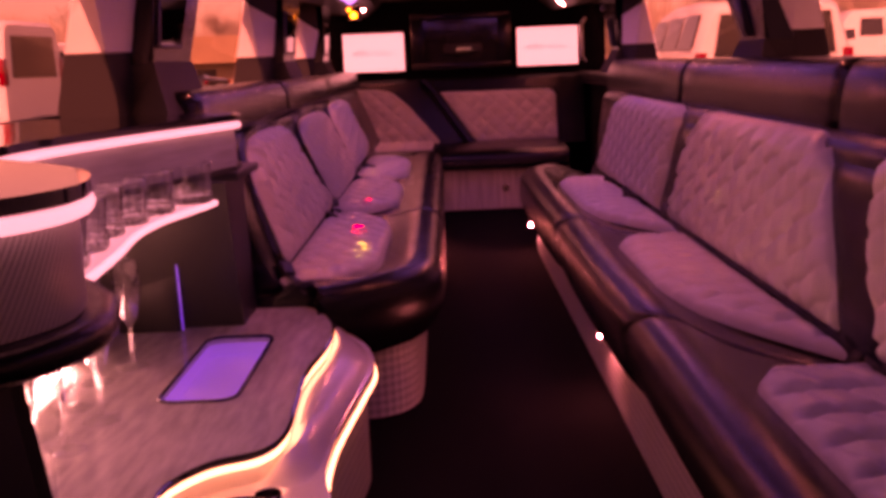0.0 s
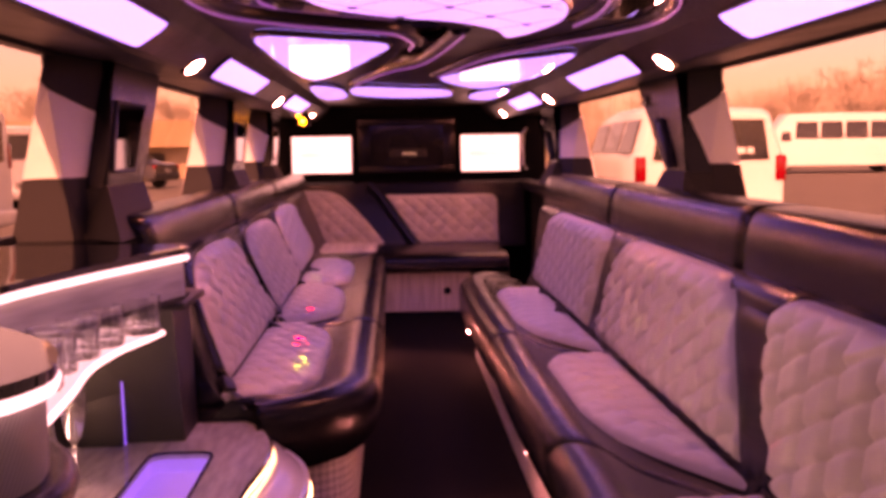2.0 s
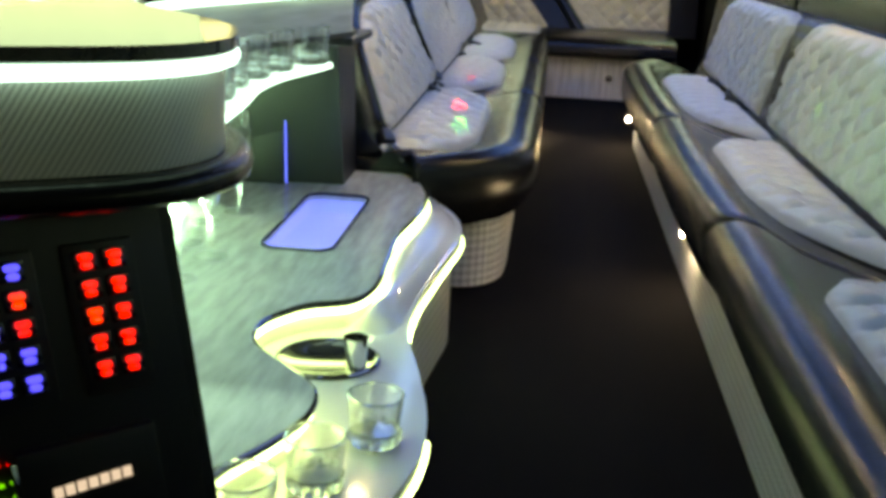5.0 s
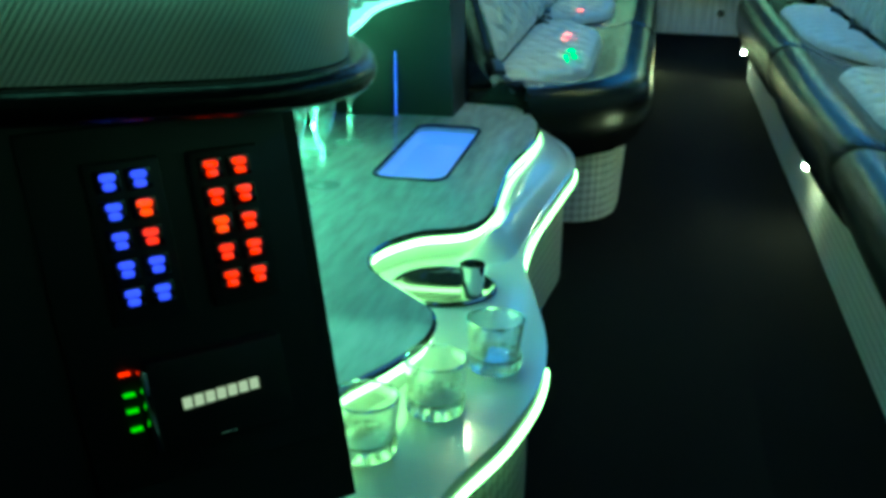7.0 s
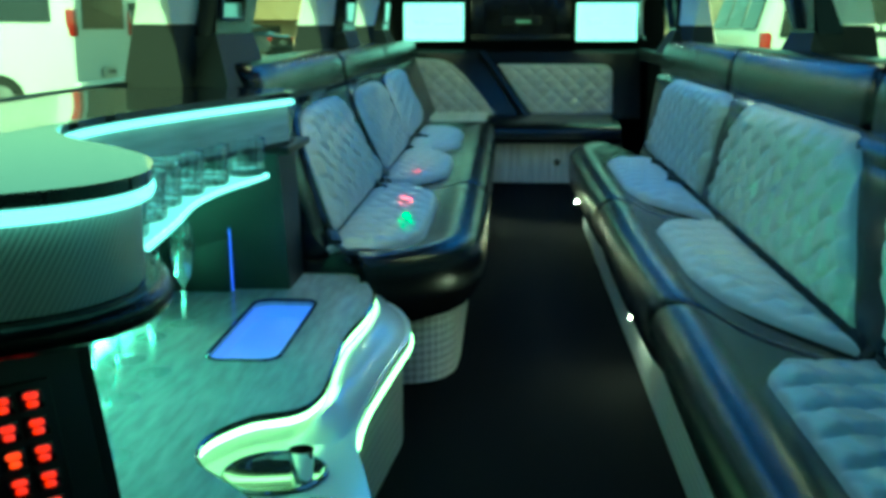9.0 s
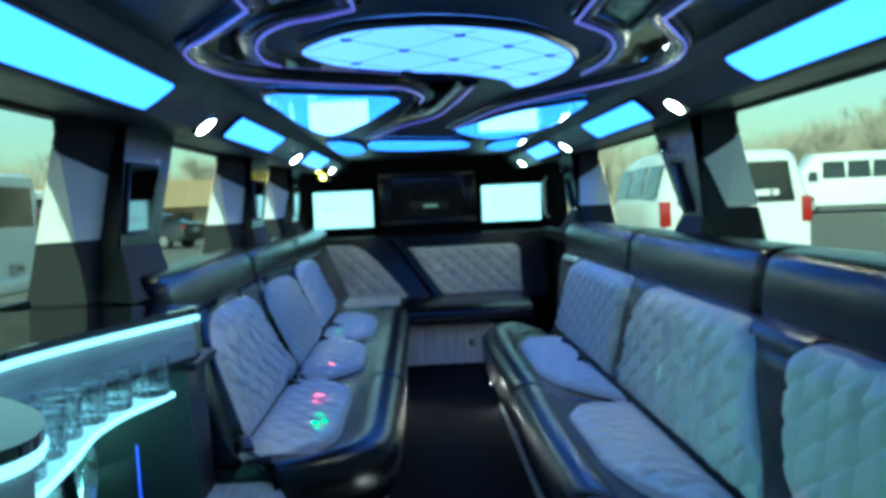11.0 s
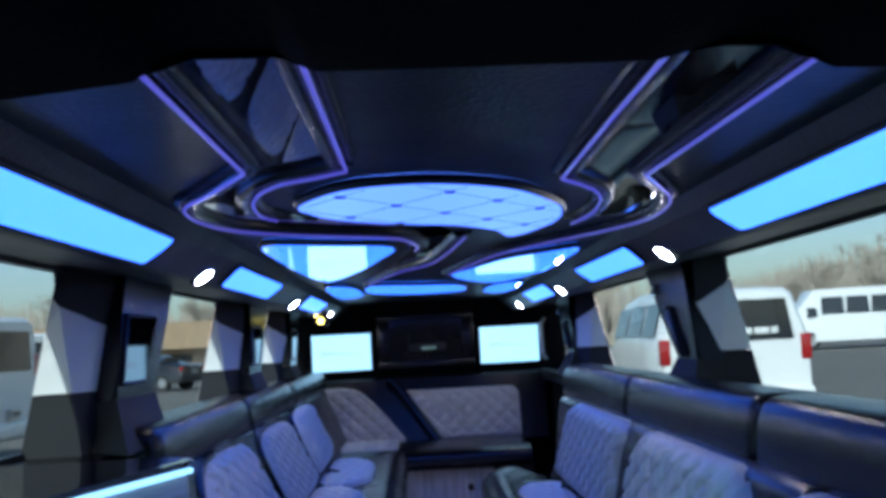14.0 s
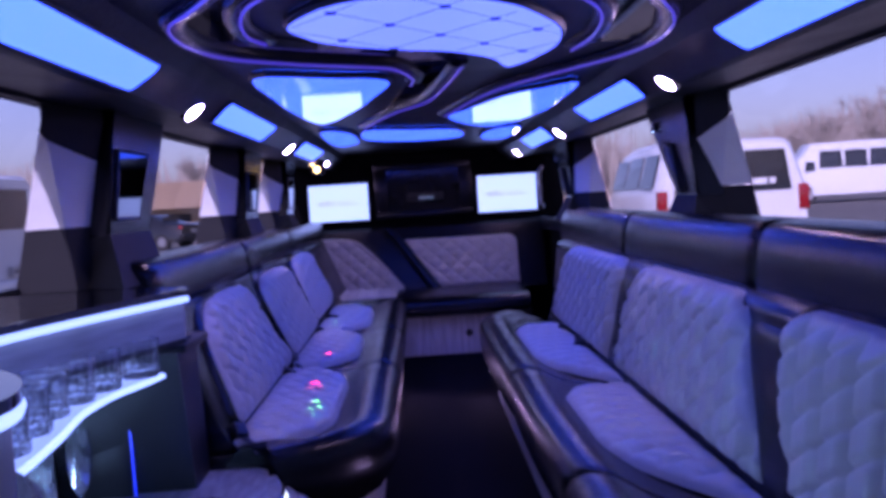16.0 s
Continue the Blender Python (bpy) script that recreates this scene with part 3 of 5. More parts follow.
# ---- windows, pillars ----
window_spans = {-1: ((-0.4, 2.68), (2.75, 4.66), (4.72, 6.24), (6.30, 7.55)), 1: ((-0.4, 3.39), (3.46, 5.82), (5.90, 7.55))}
count = 0
for side, spans in window_spans.items():
    for y0, y1 in spans:
        count += 1
        win = root("window_%d" % count, (side * 0.95, (y0 + y1) / 2, 0.785), "tinted side window of the limousine", "window", kind="structure")
        gx = lambda z, o: side * (glass_x(z) + o)
        pane = part("pane", rings(bmesh.new(), [[(gx(0.77, 0), y, 0.77), (gx(1.235, 0), y, 1.235), (gx(1.235, 0.005), y, 1.235), (gx(0.77, 0.005), y, 0.77)] for y in (y0, y1)]), WINDOW, win, smooth=False)
        bm = bmesh.new()
        for z in (0.786, 1.222):
            c = gx(z, -0.004)
            box(bm, (c - 0.012, y0, z - 0.010), (c + 0.012, y1, z + 0.010))
        part("window_frame", bm, DEFLECT, win, smooth=False)

# each pillar: its forward face, crease and inner face, and the box that stands on it
pillars = [(-1, 2.65, 2.84, 2.84, 3.37), (-1, 4.63, 4.84, 4.86, 5.38), (-1, 6.2, 6.3, 6.35, 6.80), (1, 3.36, 3.42, 3.46, 4.0), (1, 5.8, 5.9, 6.0, 6.5)]
for k, (side, y, back, b0, b1) in enumerate(pillars):
    th = root("pillar_%d" % (k + 1), (side * 0.90, y, 0.78), "slanting window pillar, light grey above and black below", "pillar", kind="structure")
    def face(z, dip=0.0):
        out = []
        for j in range(5):
            zz = z - dip * (0, 0.25, 1, 1, 0.5)[j]
            q = (zz - 0.785) / (1.19 - 0.785)
            x, yy = ((glass_x(zz) - 0.008, y), (0.850 + 0.050 * q, y + 0.012), (0.800 + 0.012 * q, back), (0.84, back + 0.12), (glass_x(zz) - 0.008, back + 0.12))[j]
            out.append((side * x, yy, zz))
        return out
    part("lower_panel", rings(bmesh.new(), [face(z) for z in (0.780, 0.84, 0.926)]), PILLAR_DARK, th, smooth=False)
    part("upper_panel", rings(bmesh.new(), [face(0.928), face(1.0), face(1.07, 0.02), face(1.149, 0.075)]), PILLAR_LIGHT, th, smooth=False)
    part("head_panel", rings(bmesh.new(), [face(1.151, 0.075), face(1.18, 0.05), face(1.236)]), PILLAR_DARK, th, smooth=False)
    cab = root("pillar_box", (side * 0.82, (b0 + b1) / 2, 0.79), "black vinyl pillar box with a small smoked mirror" if side < 0 else "black vinyl pillar box with a chrome hook", "pillar box", "pillar boxes")
    far_lean = 0.87 if side < 0 else 1.3
    n_at = lambda z: b0 + 0.38 * (z - 1.2)
    f_at = lambda z: b1 + far_lean * (z - 1.21)
    sect = lambda z: [(side * 0.785, n_at(z), z), (side * 0.785, f_at(z), z), (side * 0.88, f_at(z) + 0.02, z), (side * 0.88, n_at(z) + 0.02, z)]
    bm = rings(bmesh.new(), [sect(z) for z in (0.90, 1.0, 1.12, 1.24)])
    bmesh.ops.bevel(bm, geom=[e for e in bm.edges if abs(e.verts[0].co.z - e.verts[1].co.z) > 0.02], offset=0.010, segments=2, affect="EDGES")
    part("body", bm, BLACK_VINYL, cab)
    low = [(side * x, b0 + yy, z) for x, yy, z in ((0.72, -0.26, 0.783), (0.72, 0.16, 0.783), (0.87, 0.16, 0.783), (0.87, -0.10, 0.783))]
    top = [(side * x, yy, 0.905) for x, yy in ((0.783, n_at(0.905)), (0.783, f_at(0.905)), (0.87, f_at(0.905)), (0.87, n_at(0.905) + 0.02))]
    part("foot", rings(bmesh.new(), [low, top]), PILLAR_DARK, cab, smooth=False)
    if side < 0:
        pane = [[(-o, n_at(z) + 0.035, z), (-o, f_at(z) - 0.16, z)] for z in (0.945, 1.105) for o in (0.777, 0.784)]
        bm = rings(bmesh.new(), [[pane[0][0], pane[0][1], pane[1][1], pane[1][0]], [pane[2][0], pane[2][1], pane[3][1], pane[3][0]]])
        part("mirror", bm, DARK_MIRROR, cab, smooth=False)
        edge = [(-0.781, n_at(z) + a if a > 0 else f_at(z) + a, z) for a, z in ((0.03, 0.94), (-0.155, 0.94), (-0.155, 1.11), (0.03, 1.11), (0.03, 0.94))]
        part("mirror_frame", tube(edge, 0.006, 6), DEFLECT, cab)
    else:
        part("hook", lathe([(0.012, 0), (0.014, 0.01), (0.008, 0.02), (0.012, 0.03), (0.006, 0.038)], 12, at=(0.775, f_at(1.13) - 0.07, 1.12)), CHROME, cab)
        guide = [(0.0, 1.075), (0.030, 1.060), (0.040, 1.01), (0.036, 0.95), (0.020, 0.915), (-0.020, 0.912), (-0.035, 0.95), (-0.030, 1.02), (-0.018, 1.065)]
        mid = lambda z: (n_at(z) + f_at(z)) / 2 + 0.02
        part("belt_guide", rings(bmesh.new(), [[(0.790, mid(z) + dy, z) for dy, z in guide], [(0.772, mid(z) + dy, z) for dy, z in guide], [(0.764, mid(z) + dy * 0.7, 0.99 + (z - 0.99) * 0.8) for dy, z in guide]]), DEFLECT, cab, "black moulded belt guide")
        part("button", lathe([(0.010, 0.0), (0.012, 0.006), (0.007, 0.014), (0.002, 0.016)], 12, at=(0.768, mid(1.06), 1.062)), CHROME, cab)

# ---- rear of the cabin ----
for cx in (-0.585, 0.58):
    tv = root("wall_screen", (cx, 7.56, 0.84), "lit flat screen showing a washed-out logo", "screen", "rear screens")
    part("bezel", B((cx - 0.215, 7.55, 0.815), (cx + 0.215, 7.615, 1.09), 0.012), GLOSS_BLACK, tv)
    part("panel", B((cx - 0.203, 7.546, 0.828), (cx + 0.203, 7.553, 1.078)), SCREEN_LED, tv, smooth=False)
    logo = bmesh.new()
    for a, b, c, d in ((-0.14, -0.10, 0.935, 0.965), (-0.09, -0.06, 0.935, 0.972), (-0.05, -0.03, 0.93, 0.962), (0.0, 0.13, 0.936, 0.948), (-0.02, 0.10, 0.957, 0.963)):
        box(logo, (cx + a, 7.5440, c), (cx + b, 7.5462, d))
    part("logo", logo, INK, tv, "faint grey logo strokes", smooth=False)

con = root("rear_console", (0.0, 7.58, 0.84), "black recessed media console between the screens", "console")
bm = bmesh.new()
for lo, hi in (((-0.34, 7.53, 0.82), (0.34, 7.62, 0.87)), ((-0.34, 7.53, 1.15), (0.34, 7.62, 1.20)), ((-0.34, 7.53, 0.87), (-0.25, 7.62, 1.15)), ((0.25, 7.53, 0.87), (0.34, 7.62, 1.15))):
    box(bm, lo, hi, 0.008)
part("frame", bm, BLACK_VINYL, con)
part("glass_front", B((-0.25, 7.585, 0.87), (0.25, 7.60, 1.15)), GLOSS_BLACK, con, smooth=False)
part("player", B((-0.12, 7.56, 0.93), (0.14, 7.60, 0.99), 0.006), DEFLECT, con)
part("display", B((-0.03, 7.557, 0.945), (0.07, 7.562, 0.965)), DIM_KEY, con, "dim green display", smooth=False)

rear = root("rear_bench", (0.0, 7.0, 0.0), "black vinyl rear bench with pale quilted backrests", "bench")
part("base", B((-0.80, 6.55, 0.0), (0.60, 7.55, 0.245)), DEFLECT, rear, smooth=False)
door = part("cabinet_door", B((-0.30, 6.535, 0.006), (0.36, 6.552, 0.245), 0.004), WOOD, rear, "limed grey wood door")
part("knob", tube([(0.215, 6.535, 0.135), (0.215, 6.523, 0.135), (0.215, 6.518, 0.135), (0.215, 6.500, 0.135), (0.215, 6.494, 0.135)], 0.022, 14), CHROME, door)
seat_cs = rounded([(6.45, 0.25), (6.42, 0.30), (6.46, 0.35), (6.7, 0.365), (7.3, 0.35), (7.42, 0.30), (7.3, 0.25), (6.7, 0.243)])
bm = rings(bmesh.new(), [[(x, y, z) for y, z in seat_cs] for x in (-0.78, -0.6, -0.3, 0.0, 0.3, 0.58)])
part("seat", bm, BLACK_VINYL, rear)
back_cs = [(7.36, 0.32), (7.40, 0.5), (7.45, 0.68), (7.47, 0.755), (7.52, 0.775), (7.60, 0.77), (7.61, 0.32)]
bm = rings(bmesh.new(), [[(x, y, z) for y, z in back_cs] for x in (-0.86, -0.4, 0.1, 0.80)])
part("backrest", bm, BLACK_VINYL, rear)
tilt = (0, 0.09, 0.36)
ll = math.hypot(0.09, 0.36)
def left_hi(s):
    """The arched upper edge of the rear pad, falling to the divider."""
    line = ((-0.86, 0.34), (-0.82, 0.395), (-0.747, 0.413), (-0.60, 0.413), (-0.52, 0.402), (-0.456, 0.375), (-0.363, 0.290), (-0.262, 0.172), (-0.165, 0.045), (0.0, 0.04))
    for (a, p), (b, q) in zip(line, line[1:]):
        if s <= b:
            return p + (q - p) * (s - a) / (b - a)
part("left_pad", quilt((0, 7.355, 0.315), (1, 0, 0), tilt, -0.85, -0.165, lambda s: 0.012, left_hi, (0.105, 0.10)), PAD, rear, crisp=180)
def right_lo(s): return max(0.03, 0.37 - (s + 0.16) * 1.45)
def right_hi(s): return 0.375 - max(0, 0.07 - math.sqrt(max(0, 0.07 ** 2 - max(0, s - 0.55) ** 2)))
part("right_pad", quilt((0, 7.355, 0.315), (1, 0, 0), tilt, -0.155, 0.62, right_lo, right_hi, (0.105, 0.10)), PAD, rear, crisp=180)
part("divider", tube([(-0.27, 7.40, 0.755), (-0.20, 7.40, 0.69), (0.03, 7.33, 0.36), (0.06, 7.32, 0.33)], 0.035, 8), BLACK_VINYL, rear)
part("seat_pad", quilt((0, 6.6, 0.360), (1, 0, 0), (0, 1, 0), -0.74, -0.2, lambda s: 0.0, lambda s: 0.6, (0.11, 0.10)), PAD, rear)

# entrance door at the rear of one side
dr = root("door_1", (0.80, 6.3, 0.0), "closed black rear entrance door with a pull bar", "door", kind="structure")
part("door_panel", B((0.84, 5.55, 0.02), (0.89, 7.4, 0.76), 0.015), SOFFIT_VINYL, dr)
part("pull_bar", tube([(0.80, 7.3, 0.84), (0.775, 7.28, 0.87), (0.77, 7.26, 1.08), (0.80, 7.25, 1.12)], 0.012, 8), CHROME, dr)

# ---- benches ----
def bench_base(name, outline, parent):
    bm = bmesh.new()
    path = [(*q,) for q in outline]
    ribbon(path, 0.004, 0.215, bm)
    ob = part(name, bm, SKIRT, parent, "grey embossed vinyl skirt")
    return ob


def seat_module(parent, side, y0, y1, prof, warp=None, r=0.035):
    return part("seat_cushion", cushion([(side * x, z) for x, z in rounded(prof, 3)], y0, y1, r, warp, 14), BLACK_VINYL, parent)


SEAT_R = [(0.30, 0.175), (0.236, 0.202), (0.210, 0.247), (0.208, 0.305), (0.226, 0.348), (0.258, 0.369), (0.296, 0.371), (0.335, 0.358), (0.40, 0.346), (0.52, 0.345), (0.60, 0.34), (0.62, 0.25), (0.60, 0.16)]
SEAT_FAR = [(0.30, 0.172), (0.234, 0.188), (0.2105, 0.217), (0.208, 0.275), (0.211, 0.320), *SEAT_R[4:]]
SEAT_NEAR = [(0.30, 0.190), (0.246, 0.214), (0.216, 0.258), *SEAT_R[3:]]
SEAT_L = [(0.24, 0.180), (0.180, 0.200), (0.149, 0.250), (0.146, 0.305), (0.164, 0.348), (0.196, 0.369), (0.236, 0.372), (0.280, 0.360), (0.345, 0.347), (0.52, 0.345), (0.68, 0.34), (0.72, 0.25), (0.66, 0.16)]
BACK_R = [(0.542, 0.33), (0.550, 0.40), (0.565, 0.52), (0.584, 0.66), (0.598, 0.704), (0.66, 0.712), (0.79, 0.62), (0.79, 0.33)]
BACK_L = [(0.545, 0.33), (0.565, 0.40), (0.610, 0.52), (0.668, 0.66), (0.69, 0.715), (0.76, 0.71), (0.86, 0.60), (0.86, 0.33)]
HEAD_R = [(0.646, 0.708), (0.637, 0.745), (0.645, 0.808), (0.664, 0.842), (0.70, 0.853), (0.77, 0.852), (0.84, 0.838), (0.86, 0.78), (0.85, 0.71), (0.76, 0.70)]
HEAD_L = [(0.682, 0.72), (0.674, 0.755), (0.684, 0.804), (0.702, 0.828), (0.735, 0.836), (0.80, 0.835), (0.865, 0.825), (0.885, 0.77), (0.87, 0.71), (0.78, 0.70)]

right = root("side_bench", (0.5, 2.6, 0.0), "long black bench with pale grey diamond-quilted pads on a grey skirt", "bench", "side benches")
bench_base("skirt", [(0.275, -1.2), (0.275, 1.0), (0.275, 3.0), (0.275, 5.1), (0.29, 5.22), (0.36, 5.3), (0.6, 5.3)], right)
part("plinth", B((0.30, -1.2, 0.0), (0.88, 5.28, 0.2)), DEFLECT, right, smooth=False)
def skew(y0, y1, last=False):
    """Cushions meet on slanting seams and swell a little between them."""
    def w(x, y, z):
        k = (y - y0) / (y1 - y0)
        swell = math.sin(math.pi * k)
        y2 = y - max(0, x - 0.21) * 1.45
        if last:
            x += 0.10 * max(0, (y - 5.2) / 0.3) ** 3 * (1 if x < 0.4 else 0)
        return x - (0.012 * swell - 0.006 if x < 0.35 else 0), y2, z + (0.005 * swell if z > 0.3 else 0)
    return w
for y0, y1 in ((-1.0, 0.75), (0.76, 2.40), (2.41, 3.73), (3.74, 5.52)):
    seat_module(right, 1, y0, y1, SEAT_FAR if y1 > 5 else SEAT_NEAR if y1 < 3 else SEAT_R, skew(y0, y1, y1 > 5))
for y0, y1 in ((-1.15, 0.47), (0.48, 1.97), (1.98, 3.53), (3.54, 5.15)):
    part("back_cushion", cushion(rounded(BACK_R, 3), y0, y1, 0.03), BLACK_VINYL, right)
for y0, y1 in ((-1.15, 0.78), (0.79, 2.395), (2.405, 3.775), (3.785, 5.36)):
    part("headroll", cushion(rounded(HEAD_R, 3), y0, y1, 0.04), BLACK_VINYL, right)
slope = Vector((0.04, 0, 0.305)).normalized()
def back_pad(bench, base, side, up, near_low, near_top, far_low, far_top, top):
    """A quilted back pad whose two ends may slant either way."""
    y0, y1 = min(near_low, near_top), max(far_low, far_top)
    def hi(y):
        q = top
        if near_top > near_low:
            q = min(q, 0.03 + (y - near_low) / (near_top - near_low) * top)
        if far_low > far_top:
            q = min(q, 0.03 + (far_low - y) / (far_low - far_top) * top)
        return q - 0.035 * max(0, 1 - min(abs(y - near_top), abs(y - far_top)) / 0.08) ** 2
    def lo(y):
        q = 0.0
        if near_low > near_top:
            q = max(q, (near_low - y) / (near_low - near_top) * (top - 0.06))
        if far_top > far_low:
            q = max(q, (y - far_low) / (far_top - far_low) * (top - 0.06))
        return q
    d = -side
    bm = quilt((base[0], 0, base[1]), (0, d, 0), up, min(d * y0, d * y1), max(d * y0, d * y1), lambda s: lo(d * s), lambda s: hi(d * s), (0.112, 0.066), 0.020, 0.044, slant=side * 0.8)
    part("back_pad", bm, PAD, bench, crisp=180)
    return y0, y1, hi
for ends in ((-1.0, -1.0, 0.45, 0.45), (0.50, 0.50, 1.90, 2.01), (2.09, 2.29, 3.44, 3.23), (3.65, 3.51, 4.90, 4.58)):
    back_pad(right, (0.551, 0.378), 1, slope, *ends, 0.342)
def seatpad_r(y0, y1, front=0.322):
    def lo(s):
        return front + 0.21 * max(0, 1 - (s - y0) / 0.60) ** 1.6 + 0.05 * max(0, (s - y1 + 0.12) / 0.12) ** 2
    part("seat_pad", quilt((0, 0, 0.363), (0, 1, 0), (-1, 0, 0), y0, y1, lambda s: -0.535, lambda s: -lo(s), (0.105, 0.066), 0.014, 0.026, slant=0.8), PAD, right, crisp=180)
for y0, y1 in ((-0.9, 0.42), (0.55, 1.93), (2.02, 3.22), (3.34, 4.70)):
    seatpad_r(y0, y1)
def bolster(y0, y1, near, far):
    """A dark side wing between two pads, its ends slanting with theirs."""
    prof = [(0.545, 0.36), (0.552, 0.50), (0.568, 0.62), (0.590, 0.675), (0.65, 0.69), (0.74, 0.55), (0.70, 0.36)]
    lean = lambda x, y, z: (x, y + (near + (far - near) * (y - y0) / (y1 - y0)) * (z - 0.378) / 0.32, z)
    part("bolster", cushion(rounded(prof, 3), y0, y1, 0.03, lean), BLACK_VINYL, right)
bolster(1.86, 2.08, 0.12, 0.20)
bolster(3.455, 3.64, -0.20, -0.13)

leftb = root("side_bench", (-0.5, 4.4, 0.0), "black bench with three pale quilted seats and a rounded end", "bench", "side benches")
bench_base("skirt", [tuple(q) for q in spline([(-0.215, 6.5), (-0.215, 5.0), (-0.215, 3.4), (-0.217, 3.05), (-0.235, 2.93), (-0.29, 2.86), (-0.38, 2.835), (-0.6, 2.835), (-0.80, 2.835)], 4)], leftb)
part("plinth", B((-0.88, 2.9, 0.0), (-0.25, 6.5, 0.2)), DEFLECT, leftb, smooth=False)
def near_end(x, y, z):
    if y < 3.1 and x > -0.55:
        d = (3.1 - y) / 0.42
        x -= 0.30 * d ** 2.6 * min(1, max(0, (x + 0.60) / 0.38))
    if y < 3.1 and x < -0.45:
        y += 0.10 * (3.1 - y) / 0.42
    return x, y, z
seat_module(leftb, -1, 2.68, 4.00, SEAT_L, near_end)
for y0, y1 in ((4.01, 5.08), (5.09, 6.46)):
    seat_module(leftb, -1, y0, y1, SEAT_L)
for y0, y1 in ((2.80, 4.17), (4.18, 5.24), (5.25, 7.3)):
    part("back_cushion", cushion([(-x, z) for x, z in rounded(BACK_L, 3)], y0, y1, 0.035), BLACK_VINYL, leftb)
for y0, y1 in ((2.72, 4.06), (4.07, 5.42), (5.43, 7.3)):
    part("headroll", cushion([(-x, z) for x, z in rounded(HEAD_L, 3)], y0, y1, 0.05 if y0 < 3 else 0.035), BLACK_VINYL, leftb)
slope_l = Vector((-0.135, 0, 0.33)).normalized()
left_pads = [
    [(0.0, 2.975, 4.01), (0.03, 2.948, 4.07), (0.10, 2.968, 3.98), (0.18, 2.992, 3.91), (0.24, 3.022, 3.88), (0.29, 3.068, 3.87), (0.325, 3.14, 3.83), (0.345, 3.24, 3.76), (0.354, 3.40, 3.62)],
    [(0.0, 4.25, 4.80), (0.02, 4.19, 5.02), (0.044, 4.168, 5.12), (0.11, 4.150, 5.07), (0.21, 4.128, 5.02), (0.27, 4.132, 5.01), (0.31, 4.165, 4.98), (0.335, 4.25, 4.90), (0.348, 4.42, 4.76)],
    [(0.02, 5.30, 5.80), (0.037, 5.24, 5.98), (0.08, 5.205, 6.14), (0.142, 5.199, 6.13), (0.225, 5.196, 6.10), (0.28, 5.200, 6.09), (0.32, 5.23, 6.05), (0.345, 5.32, 5.97), (0.360, 5.50, 5.85)],
]
for rows in left_pads:
    part("back_pad", quilt_rows((-0.553, 0, 0.372), (0, 1, 0), slope_l, rows, (0.112, 0.066), 0.016, 0.040, -0.8), PAD, leftb, crisp=180)
    part("pad_surround", surround((-0.553, 0, 0.372), (0, 1, 0), slope_l, rows, 0.019, 0.019, -0.002), BLACK_VINYL, leftb)
for y0, y1 in ((2.81, 3.88), (4.04, 4.95), (5.06, 6.10)):
    def front(s, a=y0, b=y1): return -0.312 - 0.12 * max(0, 1 - (s - a) / 0.30) ** 2.2 - 0.11 * max(0, (s - b + 0.28) / 0.28) ** 2.4
    part("seat_pad", quilt((0, 0, 0.363), (0, 1, 0), (-1, 0, 0), y0, y1, lambda s: -front(s), lambda s: 0.555, (0.105, 0.066), 0.014, 0.026, slant=0.8), PAD, leftb, crisp=180)

def buckle(x, y, turn):
    th = root("seat_belt_buckle", (x, y, 0.385), "black seat belt buckle lying on the bench", "seat belt", "seat belt buckles")
    m = Matrix.Translation((x, y, 0.386)) @ Euler((0.3, 0.2, turn)).to_matrix().to_4x4()
    bm = B((-0.016, -0.035, -0.012), (0.016, 0.035, 0.014), 0.006)
    bm.transform(m)
    part("body", bm, DEFLECT, th)
    bm = tube([(0, -0.03, 0), (0.01, -0.07, 0.01), (0.03, -0.10, -0.008)], 0.012, 6, 0.3)
    bm.transform(m)
    part("webbing", bm, DEFLECT, th)
for x, y, turn in ((-0.535, 2.86, 0.4), (-0.53, 3.80, 1.0), (-0.54, 4.10, 0.2), (-0.54, 5.02, 0.8), (-0.50, 5.45, 2.0), (0.51, 3.95, 1.2), (0.525, 4.10, 0.3), (0.52, 4.45, 0.9)):
    buckle(x, y, turn)

for x, y, z in ((0.242, 2.90, 0.178), (0.240, 5.03, 0.136), (-0.213, 2.95, 0.198), (-0.190, 5.2, 0.150)):
    th = root("courtesy_lamp", (x, y, z), "small round white courtesy lamp under the seat edge", "lamp", "courtesy lamps")
    part("bezel", tube([(x, y, z + 0.030), (x, y, z + 0.005)], 0.0085, 14), CHROME, th)
    part("lens", lathe([(0.0058, 0.006), (0.0066, 0.0), (0.0052, -0.004), (0.002, -0.006)], 14, at=(x, y, z)), FLOOR_LED, th)

# ---- bar ----
BAR_TOP = 0.800
deck = spline([(-0.90, 0.70), (-0.75, 0.79), (-0.60, 0.875), (-0.52, 0.92), (-0.45, 0.968), (-0.414, 1.02), (-0.405, 1.085), (-0.435, 1.18), (-0.50, 1.27), (-0.60, 1.38), (-0.655, 1.50), (-0.655, 1.68), (-0.60, 1.92), (-0.54, 2.12), (-0.505, 2.24)], 7)
deck = [tuple(q) for q in deck]
bar = root("bar_counter", (-0.7, 1.5, 0.0), "curved bar with gloss black top and light strip under its edge", "bar")
outline = [*deck, (-0.515, 2.30), (-0.60, 2.33), (-0.92, 2.33), (-0.92, 0.72)]
part("bar_top", prism(outline, BAR_TOP - 0.012, BAR_TOP, 0.004), GLOSS_BLACK, bar, "gloss black bar top")
